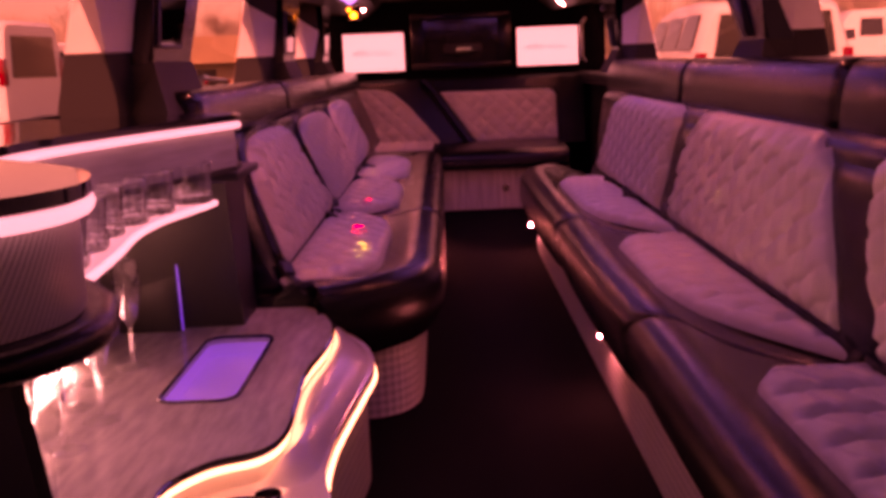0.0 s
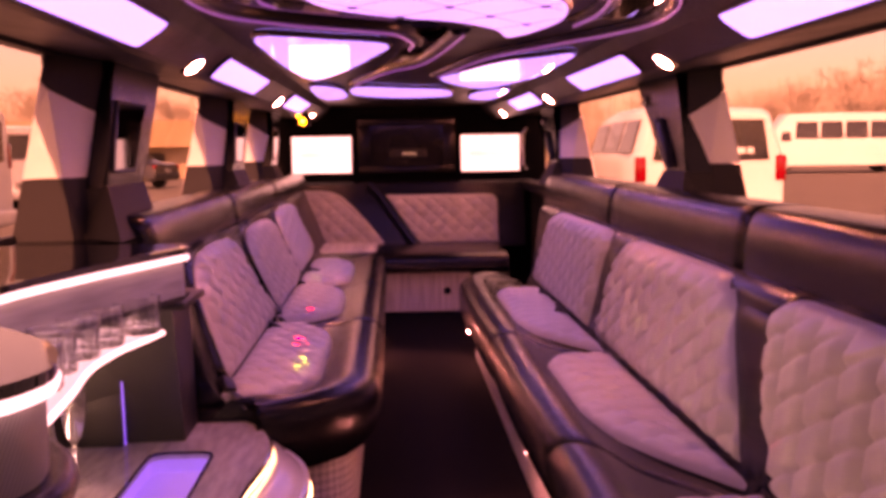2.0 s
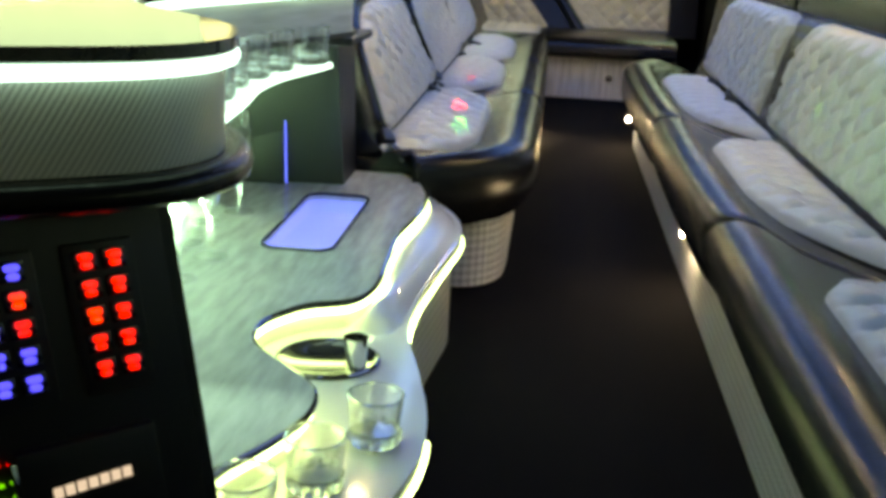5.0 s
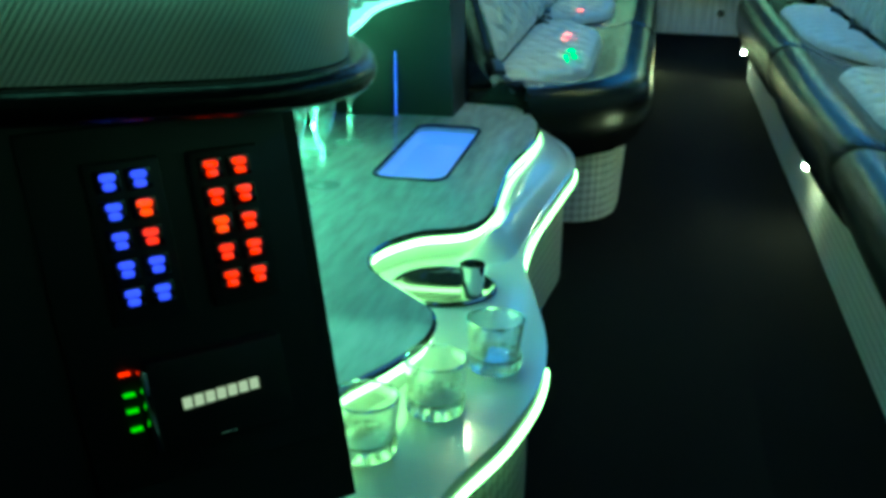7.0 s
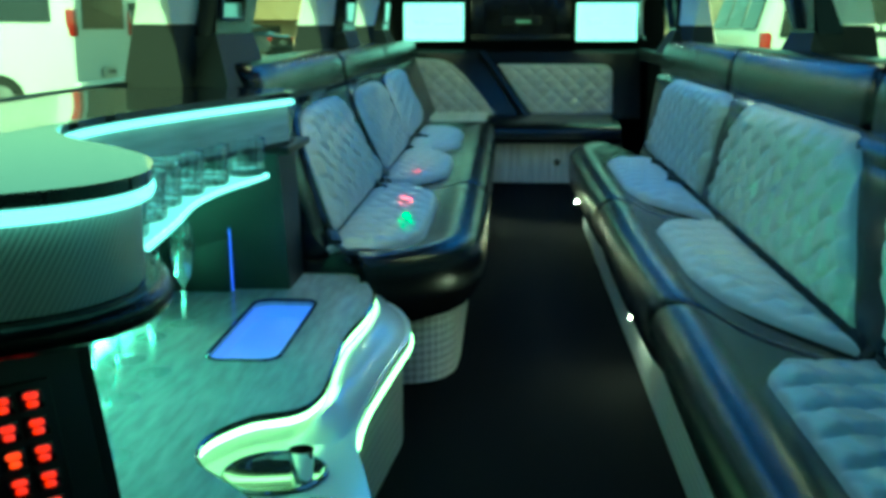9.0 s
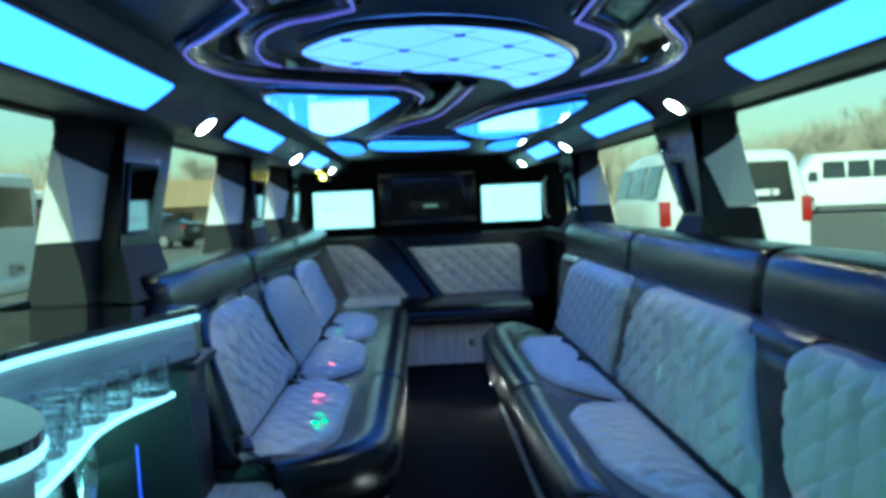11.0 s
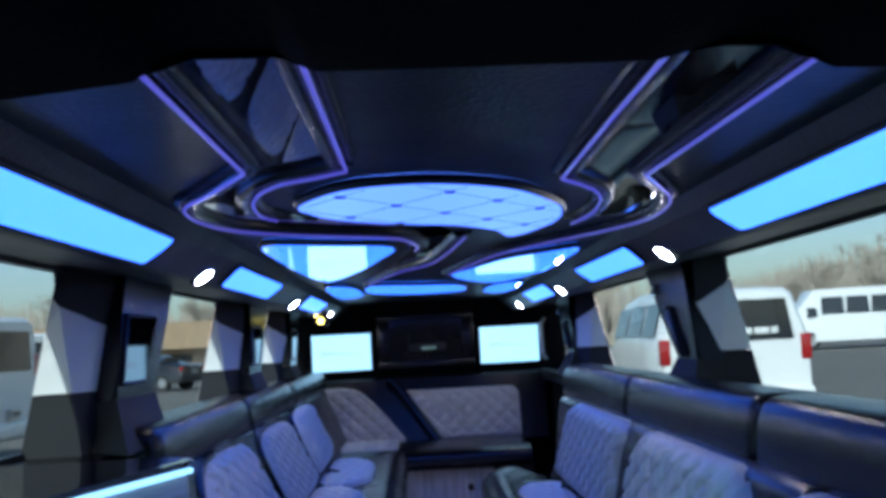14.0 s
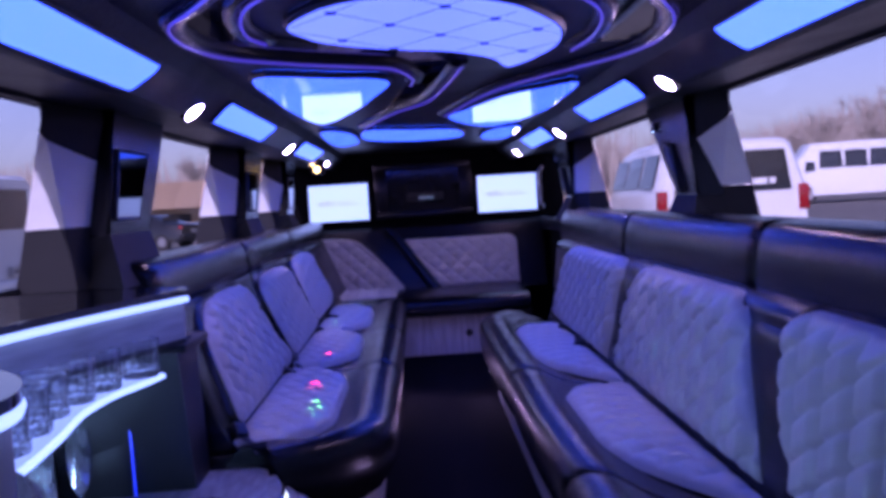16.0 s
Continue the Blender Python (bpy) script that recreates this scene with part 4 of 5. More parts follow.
def inset(line, d):
    out = []
    for i, q in enumerate(line):
        a, b = line[max(i - 1, 0)], line[min(i + 1, len(line) - 1)]
        n = math.dist(a, b)
        out.append((q[0] - (b[1] - a[1]) / n * d, q[1] + (b[0] - a[0]) / n * d))
    return out
strip = inset(deck, 0.004)
part("light_strip", tube([(x, y, BAR_TOP - 0.020) for x, y in strip], 0.0062, 8), STRIP_LED, bar, "bright light strip")
drum = [q for q in inset(deck, 0.012) if q[1] < 1.46]
wing = [q for q in inset(deck, 0.012) if q[1] >= 1.44]
part("drum_fascia", ribbon(drum, 0.699, BAR_TOP - 0.012), CARBON, bar, "silver carbon-weave front")
part("wing_fascia", ribbon([*wing, (-0.53, 2.31), (-0.60, 2.325), (-0.9, 2.325)], 0.705, BAR_TOP - 0.012), FASCIA, bar, "brushed grey front")
ring = [q for q in inset(deck, -0.010) if q[1] < 1.36]
ledge = part("drum_ledge", prism([*inset(ring, 0.012), (-0.70, 1.42), (-0.90, 1.42)], 0.673, 0.698), BLACK_VINYL, bar, "black ledge under the drum", smooth=False)
part("ledge_lip", tube([(x, y, 0.6855) for x, y in inset(ring, 0.010)], 0.0135, 12), BLACK_VINYL, ledge, "rounded black lip")
part("wing_soffit", prism([*wing, (-0.52, 2.31), (-0.9, 2.31), (-0.9, 1.42), (-0.66, 1.42)], 0.695, 0.705), DEFLECT, bar, smooth=False)
part("back_light", tube([(-0.885, 1.15, 0.325), (-0.885, 2.3, 0.325)], 0.010, 8), BACK_LED, bar, "cyan light strip behind the glasses")
part("bar_back", B((-0.905, 1.0, 0.31), (-0.895, 2.32, 0.70)), MIRROR, bar, "mirror behind the glasses", smooth=False)

shelf_line = [tuple(q) for q in spline([(-0.535, 1.30), (-0.54, 1.45), (-0.555, 1.62), (-0.575, 1.78), (-0.57, 1.92), (-0.545, 2.05), (-0.535, 2.115)], 6)]
shelf = root("glass_shelf", (-0.7, 1.7, 0.66), "wavy acrylic glass shelf with a lit edge", "shelf")
# board emits over its whole face, an added glow that lifts the glass bases
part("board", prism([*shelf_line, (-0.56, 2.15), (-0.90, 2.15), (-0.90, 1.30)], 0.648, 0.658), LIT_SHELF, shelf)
part("lit_edge", tube([(x + 0.001, y, 0.653) for x, y in shelf_line], 0.0055, 8), SHELF_LED, shelf, "lit acrylic edge")

end = root("bar_end_cabinet", (-0.72, 2.5, 0.0), "black end cabinet of the bar with a blue light line", "cabinet")
part("body", B((-0.90, 2.58, 0.28), (-0.735, 2.70, 0.645), 0.004), DEFLECT, end)
part("side_panel", rings(bmesh.new(), [[(-0.90, y, z) for y, z in ((2.60, 0.30), (2.78, 0.30), (2.72, 0.66), (2.52, 0.66))], [(-0.60, y, z) for y, z in ((2.62, 0.30), (2.78, 0.30), (2.72, 0.645), (2.52, 0.645))]]), DEFLECT, end, smooth=False)
part("light_line", tube([(-0.728, 2.576, 0.315), (-0.735, 2.576, 0.63)], 0.0022, 6), BLUE_LINE, end, "blue light line")
part("ledge", B((-0.90, 2.20, 0.680), (-0.508, 2.42, 0.696), 0.004), DEFLECT, end)

# lower counter
low = root("lower_counter", (-0.6, 1.9, 0.0), "low wavy counter with lit edges and an ice basin", "counter")
inner = spline([(-0.475, 1.10), (-0.47, 1.21), (-0.43, 1.30), (-0.405, 1.38), (-0.415, 1.46), (-0.475, 1.53), (-0.535, 1.60), (-0.545, 1.69), (-0.50, 1.775), (-0.43, 1.82), (-0.405, 1.90), (-0.41, 2.05), (-0.415, 2.22), (-0.395, 2.42), (-0.40, 2.58), (-0.44, 2.73)], 6)
inner = [tuple(q) for q in inner]
CT = 0.312
def round_rect(x0, x1, y0, y1, r, n=5):
    out = []
    for cx, cy, a in ((x1 - r, y1 - r, 0), (x0 + r, y1 - r, 90), (x0 + r, y0 + r, 180), (x1 - r, y0 + r, 270)):
        out += [(cx + r * math.cos(radians(a + 90 * k / n)), cy + r * math.sin(radians(a + 90 * k / n))) for k in range(n + 1)]
    return out
hole = round_rect(-0.655, -0.515, 2.06, 2.51, 0.035)
bm = bmesh.new()
top_line = [*inner, (-0.50, 2.80), (-0.60, 2.80), (-0.70, 2.74), (-0.895, 2.70), (-0.895, 0.95), (-0.60, 0.95)]
outer_v = [bm.verts.new((x, y, CT)) for x, y in top_line]
hole_v = [bm.verts.new((x, y, CT)) for x, y in hole]
edges = [bm.edges.new((a, b)) for ring_v in (outer_v, hole_v) for a, b in zip(ring_v, [*ring_v[1:], ring_v[0]])]
bmesh.ops.triangle_fill(bm, use_beauty=True, edges=edges)
made = bmesh.ops.extrude_face_region(bm, geom=list(bm.faces))
bmesh.ops.translate(bm, verts=[v for v in made["geom"] if isinstance(v, bmesh.types.BMVert)], vec=(0, 0, -0.014))
part("counter_top", bm, STONE, low, "dark streaked counter top", smooth=False)
basin = rings(bmesh.new(), [[(x, y, CT + 0.001) for x, y in round_rect(-0.657, -0.513, 2.058, 2.512, 0.036)], [(x, y, CT - 0.012) for x, y in hole], [(x * 0.97 - 0.585 * 0.03, y * 0.98 + 2.28 * 0.02, CT - 0.040) for x, y in hole]], caps=False)
bmesh.ops.contextual_create(basin, geom=[e for e in basin.edges if all(abs(v.co.z - CT + 0.040) < 1e-4 for v in e.verts)])
ice = part("ice_basin", basin, ICE_LED, low, "blue-lit sunken ice basin")
part("basin_rim", tube([(x, y, CT + 0.001) for x, y in [*hole, hole[0]]], 0.004, 6), GLOSS_BLACK, ice)
part("edge_strip", tube([(x + 0.001, y, CT - 0.020) for x, y in inset(inner, 0.006)], 0.0065, 8), LOW_LED, low, "light strip under the edge")
outer = [tuple(q) for q in spline([(-0.36, 0.98), (-0.325, 1.15), (-0.285, 1.27), (-0.262, 1.40), (-0.268, 1.53), (-0.30, 1.68), (-0.335, 1.83), (-0.340, 1.98), (-0.33, 2.12), (-0.312, 2.30), (-0.30, 2.46), (-0.33, 2.62), (-0.40, 2.76), (-0.47, 2.83)], 6)]
LT = 0.255
step_line = [*outer, (-0.56, 2.84), (-0.88, 2.80), (-0.88, 0.96)]
WELL_AT, WELL_R = (-0.44, 1.685), 0.072
bm = bmesh.new()
outer_v = [bm.verts.new((x, y, LT)) for x, y in step_line]
hole_v = [bm.verts.new((WELL_AT[0] + WELL_R * math.cos(a), WELL_AT[1] + WELL_R * math.sin(a), LT)) for a in [2 * math.pi * k / 32 for k in range(32)]]
edges = [bm.edges.new((a, b)) for ring_v in (outer_v, hole_v) for a, b in zip(ring_v, [*ring_v[1:], ring_v[0]])]
bmesh.ops.triangle_fill(bm, use_beauty=True, edges=edges)
made = bmesh.ops.extrude_face_region(bm, geom=list(bm.faces))
bmesh.ops.translate(bm, verts=[v for v in made["geom"] if isinstance(v, bmesh.types.BMVert)], vec=(0, 0, -0.03))
part("lower_step", bm, RIM, low, "satin lower step", smooth=False)
# rounded shoulder that rises from the step to the counter
def at_line(line, k):
    q = k * (len(line) - 1)
    i = min(int(q), len(line) - 2)
    f = q - i
    return tuple(a + (b - a) * f for a, b in zip(line[i], line[i + 1]))
loops = []
far_in = [q for q in inner if q[1] > 1.80]
far_out = [q for q in outer if q[1] > 1.78]
for k in range(41):
    a, b = at_line(far_in, k / 40), at_line(far_out, k / 40)
    mid = ((a[0] + b[0]) / 2, (a[1] + b[1]) / 2)
    fade = min(1, k / 6)
    loops.append([(a[0] - 0.01, a[1], LT - 0.01), (a[0] + 0.002, a[1], LT + 0.026 * fade), (a[0] * 0.7 + b[0] * 0.3, a[1] * 0.7 + b[1] * 0.3, LT + 0.034 * fade), (a[0] * 0.35 + b[0] * 0.65, a[1] * 0.35 + b[1] * 0.65, LT + 0.024 * fade), (a[0] * 0.06 + b[0] * 0.94, a[1] * 0.06 + b[1] * 0.94, LT - 0.004)])
part("shoulder", rings(bmesh.new(), loops, closed=False, caps=False), RIM, low, "rounded satin shoulder")
part("step_strip", tube([(x - 0.001, y, LT - 0.026) for x, y in [q for q in outer if 1.85 < q[1] < 2.55]], 0.006, 8), LOW_LED, low, "light strip under the step")
part("step_strip", tube([(x - 0.001, y, LT - 0.026) for x, y in [q for q in outer if q[1] < 1.50]], 0.006, 8), LOW_LED, low, "light strip under the step")
part("counter_skirt", ribbon([*inset(outer, 0.02), (-0.6, 2.83), (-0.85, 2.82)], 0.003, LT - 0.03), SKIRT, low, "grey embossed skirt")
part("edge_trim", tube([(x, y, CT - 0.006) for x, y in inset(inner, -0.001)], 0.0055, 8), GLOSS_BLACK, low, "black edge trim")
part("riser", ribbon(inset(inner, 0.014), LT - 0.002, CT - 0.013), RIM, low)
WELL = surface("dark well lining", (0.06, 0.06, 0.06), 0.25, var=0.2)
well = root("cup_well", (*WELL_AT, LT), "dark round cup well sunk in the step", "cup holder")
part("well_rim", lathe([(0.0705, -0.004), (0.079, 0.0), (0.081, 0.004), (0.076, 0.007), (0.0705, 0.004)], 32, at=(*WELL_AT, LT)), GLOSS_BLACK, well)
part("well_wall", lathe([(0.0712, 0.002), (0.066, -0.09), (0.064, -0.09), (0.0692, 0.002)], 32, at=(*WELL_AT, LT)), WELL, well)
part("well_floor", lathe([(0.001, -0.091), (0.066, -0.091), (0.066, -0.086), (0.001, -0.086)], 32, at=(*WELL_AT, LT)), WELL, well)

# control column under the drum, its face turned half towards the aisle
col = root("control_column", (-0.6, 1.05, 0.3), "black control column with lit key pads and a stereo", "control panel")
FX, FY = Vector((1, 1, 0)).normalized(), Vector((1, -1, 0)).normalized()   # along the face, and out of it
A0 = Vector((-0.428, 1.040, 0))
def on(u, z, out=0.0):
    """A place on the face: u metres to the left of its right edge."""
    return A0 - FX * u + FY * out + Vector((0, 0, z))
face_pts = [on(0.0, 0), on(0.34, 0), Vector((-0.86, 0.80, 0)), Vector((-0.86, 1.22, 0)), Vector((-0.55, 1.22, 0))]
bm = rings(bmesh.new(), [[(p.x + (0.506 - z) * 0.143, p.y, z) for p in face_pts] for z in (0.30, 0.48, 0.680)])
part("body", bm, DEFLECT, col, smooth=False)
def slab(u0, u1, z0, z1, o0, o1, bevel=0.0, bm=None):
    tmp = B((-u1, -o1, z0), (-u0, -o0, z1), bevel)
    m = Matrix(((FX.x, -FY.x, -0.143, A0.x + 0.506 * 0.143), (FX.y, -FY.y, 0, A0.y), (0, 0, 1, 0), (0, 0, 0, 1)))
    tmp.transform(m)
    return tmp
part("face_plate", slab(0.012, 0.225, 0.37, 0.665, -0.002, 0.004, 0.002), DEFLECT, col)
key_pads = ((0.147, ((BLUE_KEY, BLUE_KEY), (BLUE_KEY, AMBER_KEY), (BLUE_KEY, RED_KEY), (BLUE_KEY, BLUE_KEY), (BLUE_KEY, BLUE_KEY))), (0.065, ((RED_KEY, RED_KEY), (RED_KEY, RED_KEY), (AMBER_KEY, RED_KEY), (RED_KEY, RED_KEY), (RED_KEY, RED_KEY))))
for uc, rows in key_pads:
    pad = part("key_pad", slab(uc - 0.024, uc + 0.036, 0.509, 0.639, 0.002, 0.009, 0.003), DEFLECT, col, "glossy black key pad with lit keys")
    for r, row in enumerate(rows):
        for c, m in enumerate(row):
            u, z = uc + 0.019 - c * 0.0240, 0.6245 - r * 0.0230
            key = part("key", slab(u - 0.0105, u + 0.0105, z - 0.009, z + 0.009, 0.008, 0.012, 0.002), GLOSS_BLACK, pad)
            mark = slab(u - 0.0064, u + 0.0064, z + 0.0006, z + 0.0068, 0.0095, 0.0150, 0.0027)
            extra = slab(u - 0.0050, u + 0.0050, z - 0.0064, z - 0.0003, 0.0095, 0.0150, 0.0027)
            me = bpy.data.meshes.new("tmp")
            extra.to_mesh(me)
            mark.from_mesh(me)
            bpy.data.meshes.remove(me)
            extra.free()
            part("key_light", mark, m, pad, smooth=False)
stereo = part("stereo", slab(0.052, 0.170, 0.402, 0.478, 0.003, 0.016, 0.003), DEFLECT, col, "black car stereo with a lit screen")
part("stereo_bezel", slab(0.1705, 0.1765, 0.404, 0.474, 0.003, 0.019, 0.002), CHROME, stereo)
for k in range(7):
    u1 = 0.1465 - 0.0098 * k
    part("brand_bar", slab(u1 - 0.0078, u1, 0.4340 + 0.0004 * k, 0.4435 + 0.0004 * k, 0.0155, 0.0168), WHITE_KEY, stereo, smooth=False)
part("button", slab(0.106, 0.121, 0.4035, 0.4060, 0.0150, 0.0172, 0.0008), CHROME, stereo)
for z, m in ((0.470, RED_KEY), (0.452, GREEN_KEY), (0.438, GREEN_KEY), (0.422, GREEN_KEY)):
    part("indicator", slab(0.180, 0.189, z - 0.0013, z + 0.0013, 0.004, 0.007), m, stereo, smooth=False)

# glasses
def tumbler(r=0.037, h=0.066):
    th = root("tumbler", (0, 0, 0), "clear glass tumbler with a heavy base", "glass", "tumblers")
    part("wall", lathe([(r * 0.86, 0.006), (r * 0.90, h * 0.4), (r, h), (r * 0.955, h), (r * 0.855, h * 0.4), (r * 0.80, 0.016)], 24), TUMBLER, th)
    wave = lambda k: 1.0 + 0.07 * (1 if k % 3 else -1)
    ring_at = lambda rr, z, cut: [(rr * (wave(k) if cut else 1) * math.cos(2 * math.pi * k / 42), rr * (wave(k) if cut else 1) * math.sin(2 * math.pi * k / 42), z) for k in range(42)]
    base = rings(bmesh.new(), [ring_at(r * 0.6, 0.0, 0), ring_at(r * 0.84, 0.0, 0), ring_at(r * 0.87, 0.004, 1), ring_at(r * 0.89, h * 0.27, 1), ring_at(r * 0.86, h * 0.30, 0), ring_at(r * 0.80, 0.014, 0), ring_at(r * 0.3, 0.012, 0)])
    part("base", base, BASE_GLASS, th, "thick cut base")
    part("rim", tube([(r * 0.98 * math.cos(a), r * 0.98 * math.sin(a), h) for a in [2 * math.pi * k / 24 for k in range(26)]], 0.0016, 5), BASE_GLASS, th)
    return th
def flute():
    th = root("champagne_flute", (0, 0, 0), "clear champagne flute standing on the counter", "glass", "champagne flutes")
    part("bowl", lathe([(0.004, 0.085), (0.016, 0.10), (0.024, 0.14), (0.026, 0.18), (0.022, 0.215), (0.0205, 0.215), (0.0245, 0.18), (0.0225, 0.14), (0.014, 0.103), (0.002, 0.09)], 18), TUMBLER, th)
    part("stem", lathe([(0.004, 0.004), (0.0035, 0.04), (0.0045, 0.088)], 10), TUMBLER, th)
    part("foot", lathe([(0.001, 0.001), (0.031, 0.001), (0.031, 0.003), (0.006, 0.006), (0.001, 0.006)], 18), FOOT_GLASS, th)
    return th
g = tumbler()
spots = [(-0.565, 2.08, 0.658), (-0.60, 1.96, 0.658), (-0.612, 1.855, 0.658), (-0.615, 1.74, 0.658), (-0.60, 1.62, 0.658), (-0.585, 1.50, 0.658), (-0.67, 2.06, 0.658), (-0.70, 1.90, 0.658), (-0.71, 1.72, 0.658), (-0.69, 1.56, 0.658), (-0.325, 1.43, LT), (-0.375, 1.30, LT), (-0.43, 1.19, LT)]
spots = [(x, y, z + 0.001) for x, y, z in spots]
g.matrix_basis = Matrix.Translation(spots[0]) @ pose(0, 0, 0, 0, 0, 10)
for k, q in enumerate(spots[1:]):
    copy_thing(g, Matrix.Translation(q) @ pose(0, 0, 0, 0, 0, 37 * k))
f = flute()
spots = [(-0.80, 1.62, CT), (-0.73, 1.68, CT), (-0.80, 1.76, CT), (-0.73, 1.84, CT), (-0.80, 1.90, CT), (-0.72, 1.98, CT), (-0.79, 2.05, CT), (-0.80, 2.20, CT), (-0.76, 2.30, CT), (-0.70, 1.52, CT), (-0.76, 1.45, CT), (-0.66, 1.60, CT)]
f.matrix_basis = Matrix.Translation(spots[0])
for k, q in enumerate(spots[1:]):
    copy_thing(f, Matrix.Translation(q) @ pose(0, 0, 0, 0, 0, 51 * k))
tong = root("ice_scoop", (-0.40, 1.66, LT), "shiny steel ice scoop standing in the cup well", "scoop")
part("cup", lathe([(0.001, 0.0), (0.016, 0.0), (0.019, 0.05), (0.017, 0.05), (0.014, 0.004)], 16, at=(-0.392, 1.655, LT + 0.004)), CHROME, tong)

# party laser by the far lamp
las = root("laser_projector", (-0.62, 6.5, 1.19), "small black laser projector with a yellow lens", "projector")
part("body", B((-0.66, 6.45, 1.13), (-0.58, 6.55, 1.205), 0.008), DEFLECT, las)
part("lens", tube([(-0.62, 6.451, 1.155), (-0.62, 6.44, 1.155)], 0.018, 12), YELLOW_LED, las)
part("lens", tube([(-0.645, 6.451, 1.19), (-0.645, 6.44, 1.19)], 0.012, 12), YELLOW_LED, las)

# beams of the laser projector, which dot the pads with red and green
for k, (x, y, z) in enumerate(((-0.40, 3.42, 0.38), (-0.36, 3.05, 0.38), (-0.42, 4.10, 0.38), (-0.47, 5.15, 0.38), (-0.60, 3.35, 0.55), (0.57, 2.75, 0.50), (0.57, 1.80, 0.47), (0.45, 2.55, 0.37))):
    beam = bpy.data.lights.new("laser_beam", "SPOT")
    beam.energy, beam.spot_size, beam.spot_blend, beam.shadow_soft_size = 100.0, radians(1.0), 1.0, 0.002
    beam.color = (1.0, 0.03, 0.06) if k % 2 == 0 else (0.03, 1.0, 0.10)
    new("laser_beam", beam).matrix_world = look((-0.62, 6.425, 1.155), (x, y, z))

# ---- outside ----
GROUND = -0.43
ASPHALT = surface("worn asphalt", (0.12, 0.115, 0.105), 0.9, var=0.35, scale=0.4, bump=0.4, bscale=40, spec=0.2)
WHITE_PAINT = surface("white car paint", (0.80, 0.80, 0.78), 0.25, var=0.05, scale=1.5, coat=0.5)
SILVER_PAINT = surface("silver car paint", (0.42, 0.43, 0.45), 0.25, var=0.06, scale=1.5, coat=0.5)
DARK_PAINT = surface("black car paint", (0.012, 0.012, 0.014), 0.15, var=0.1, coat=0.8)
CAR_GLASS = surface("dark car glass", (0.02, 0.025, 0.03), 0.05, var=0.1, coat=0.5)
TYRE = surface("tyre rubber", (0.02, 0.02, 0.02), 0.85, var=0.3)
RIMS = surface("grey wheel rim", (0.45, 0.45, 0.46), 0.35, 0.8)
TAIL = surface("red tail lamp", (0.32, 0.012, 0.012), 0.2, var=0.2, coat=0.6)
BARK = surface("grey bark", (0.26, 0.22, 0.18), 0.9, var=0.3, scale=2)
TWIG = surface("bare brown twigs", (0.34, 0.29, 0.23), 0.9, var=0.3, scale=1)
BRICK = surface("tan brick wall", (0.34, 0.25, 0.17), 0.85, var=0.25, scale=1.5, bump=0.3, bscale=20)
ROOFING = surface("brown roof shingles", (0.30, 0.20, 0.11), 0.9, var=0.3, scale=2, bump=0.5, bscale=12)

bm = bmesh.new()
bmesh.ops.create_grid(bm, x_segments=40, y_segments=40, size=600, matrix=Matrix.Translation((0, 0, GROUND)))
tagged(part("ground", bm, ASPHALT, smooth=False), "worn grey asphalt of a wide parking lot", "ground", kind="structure")


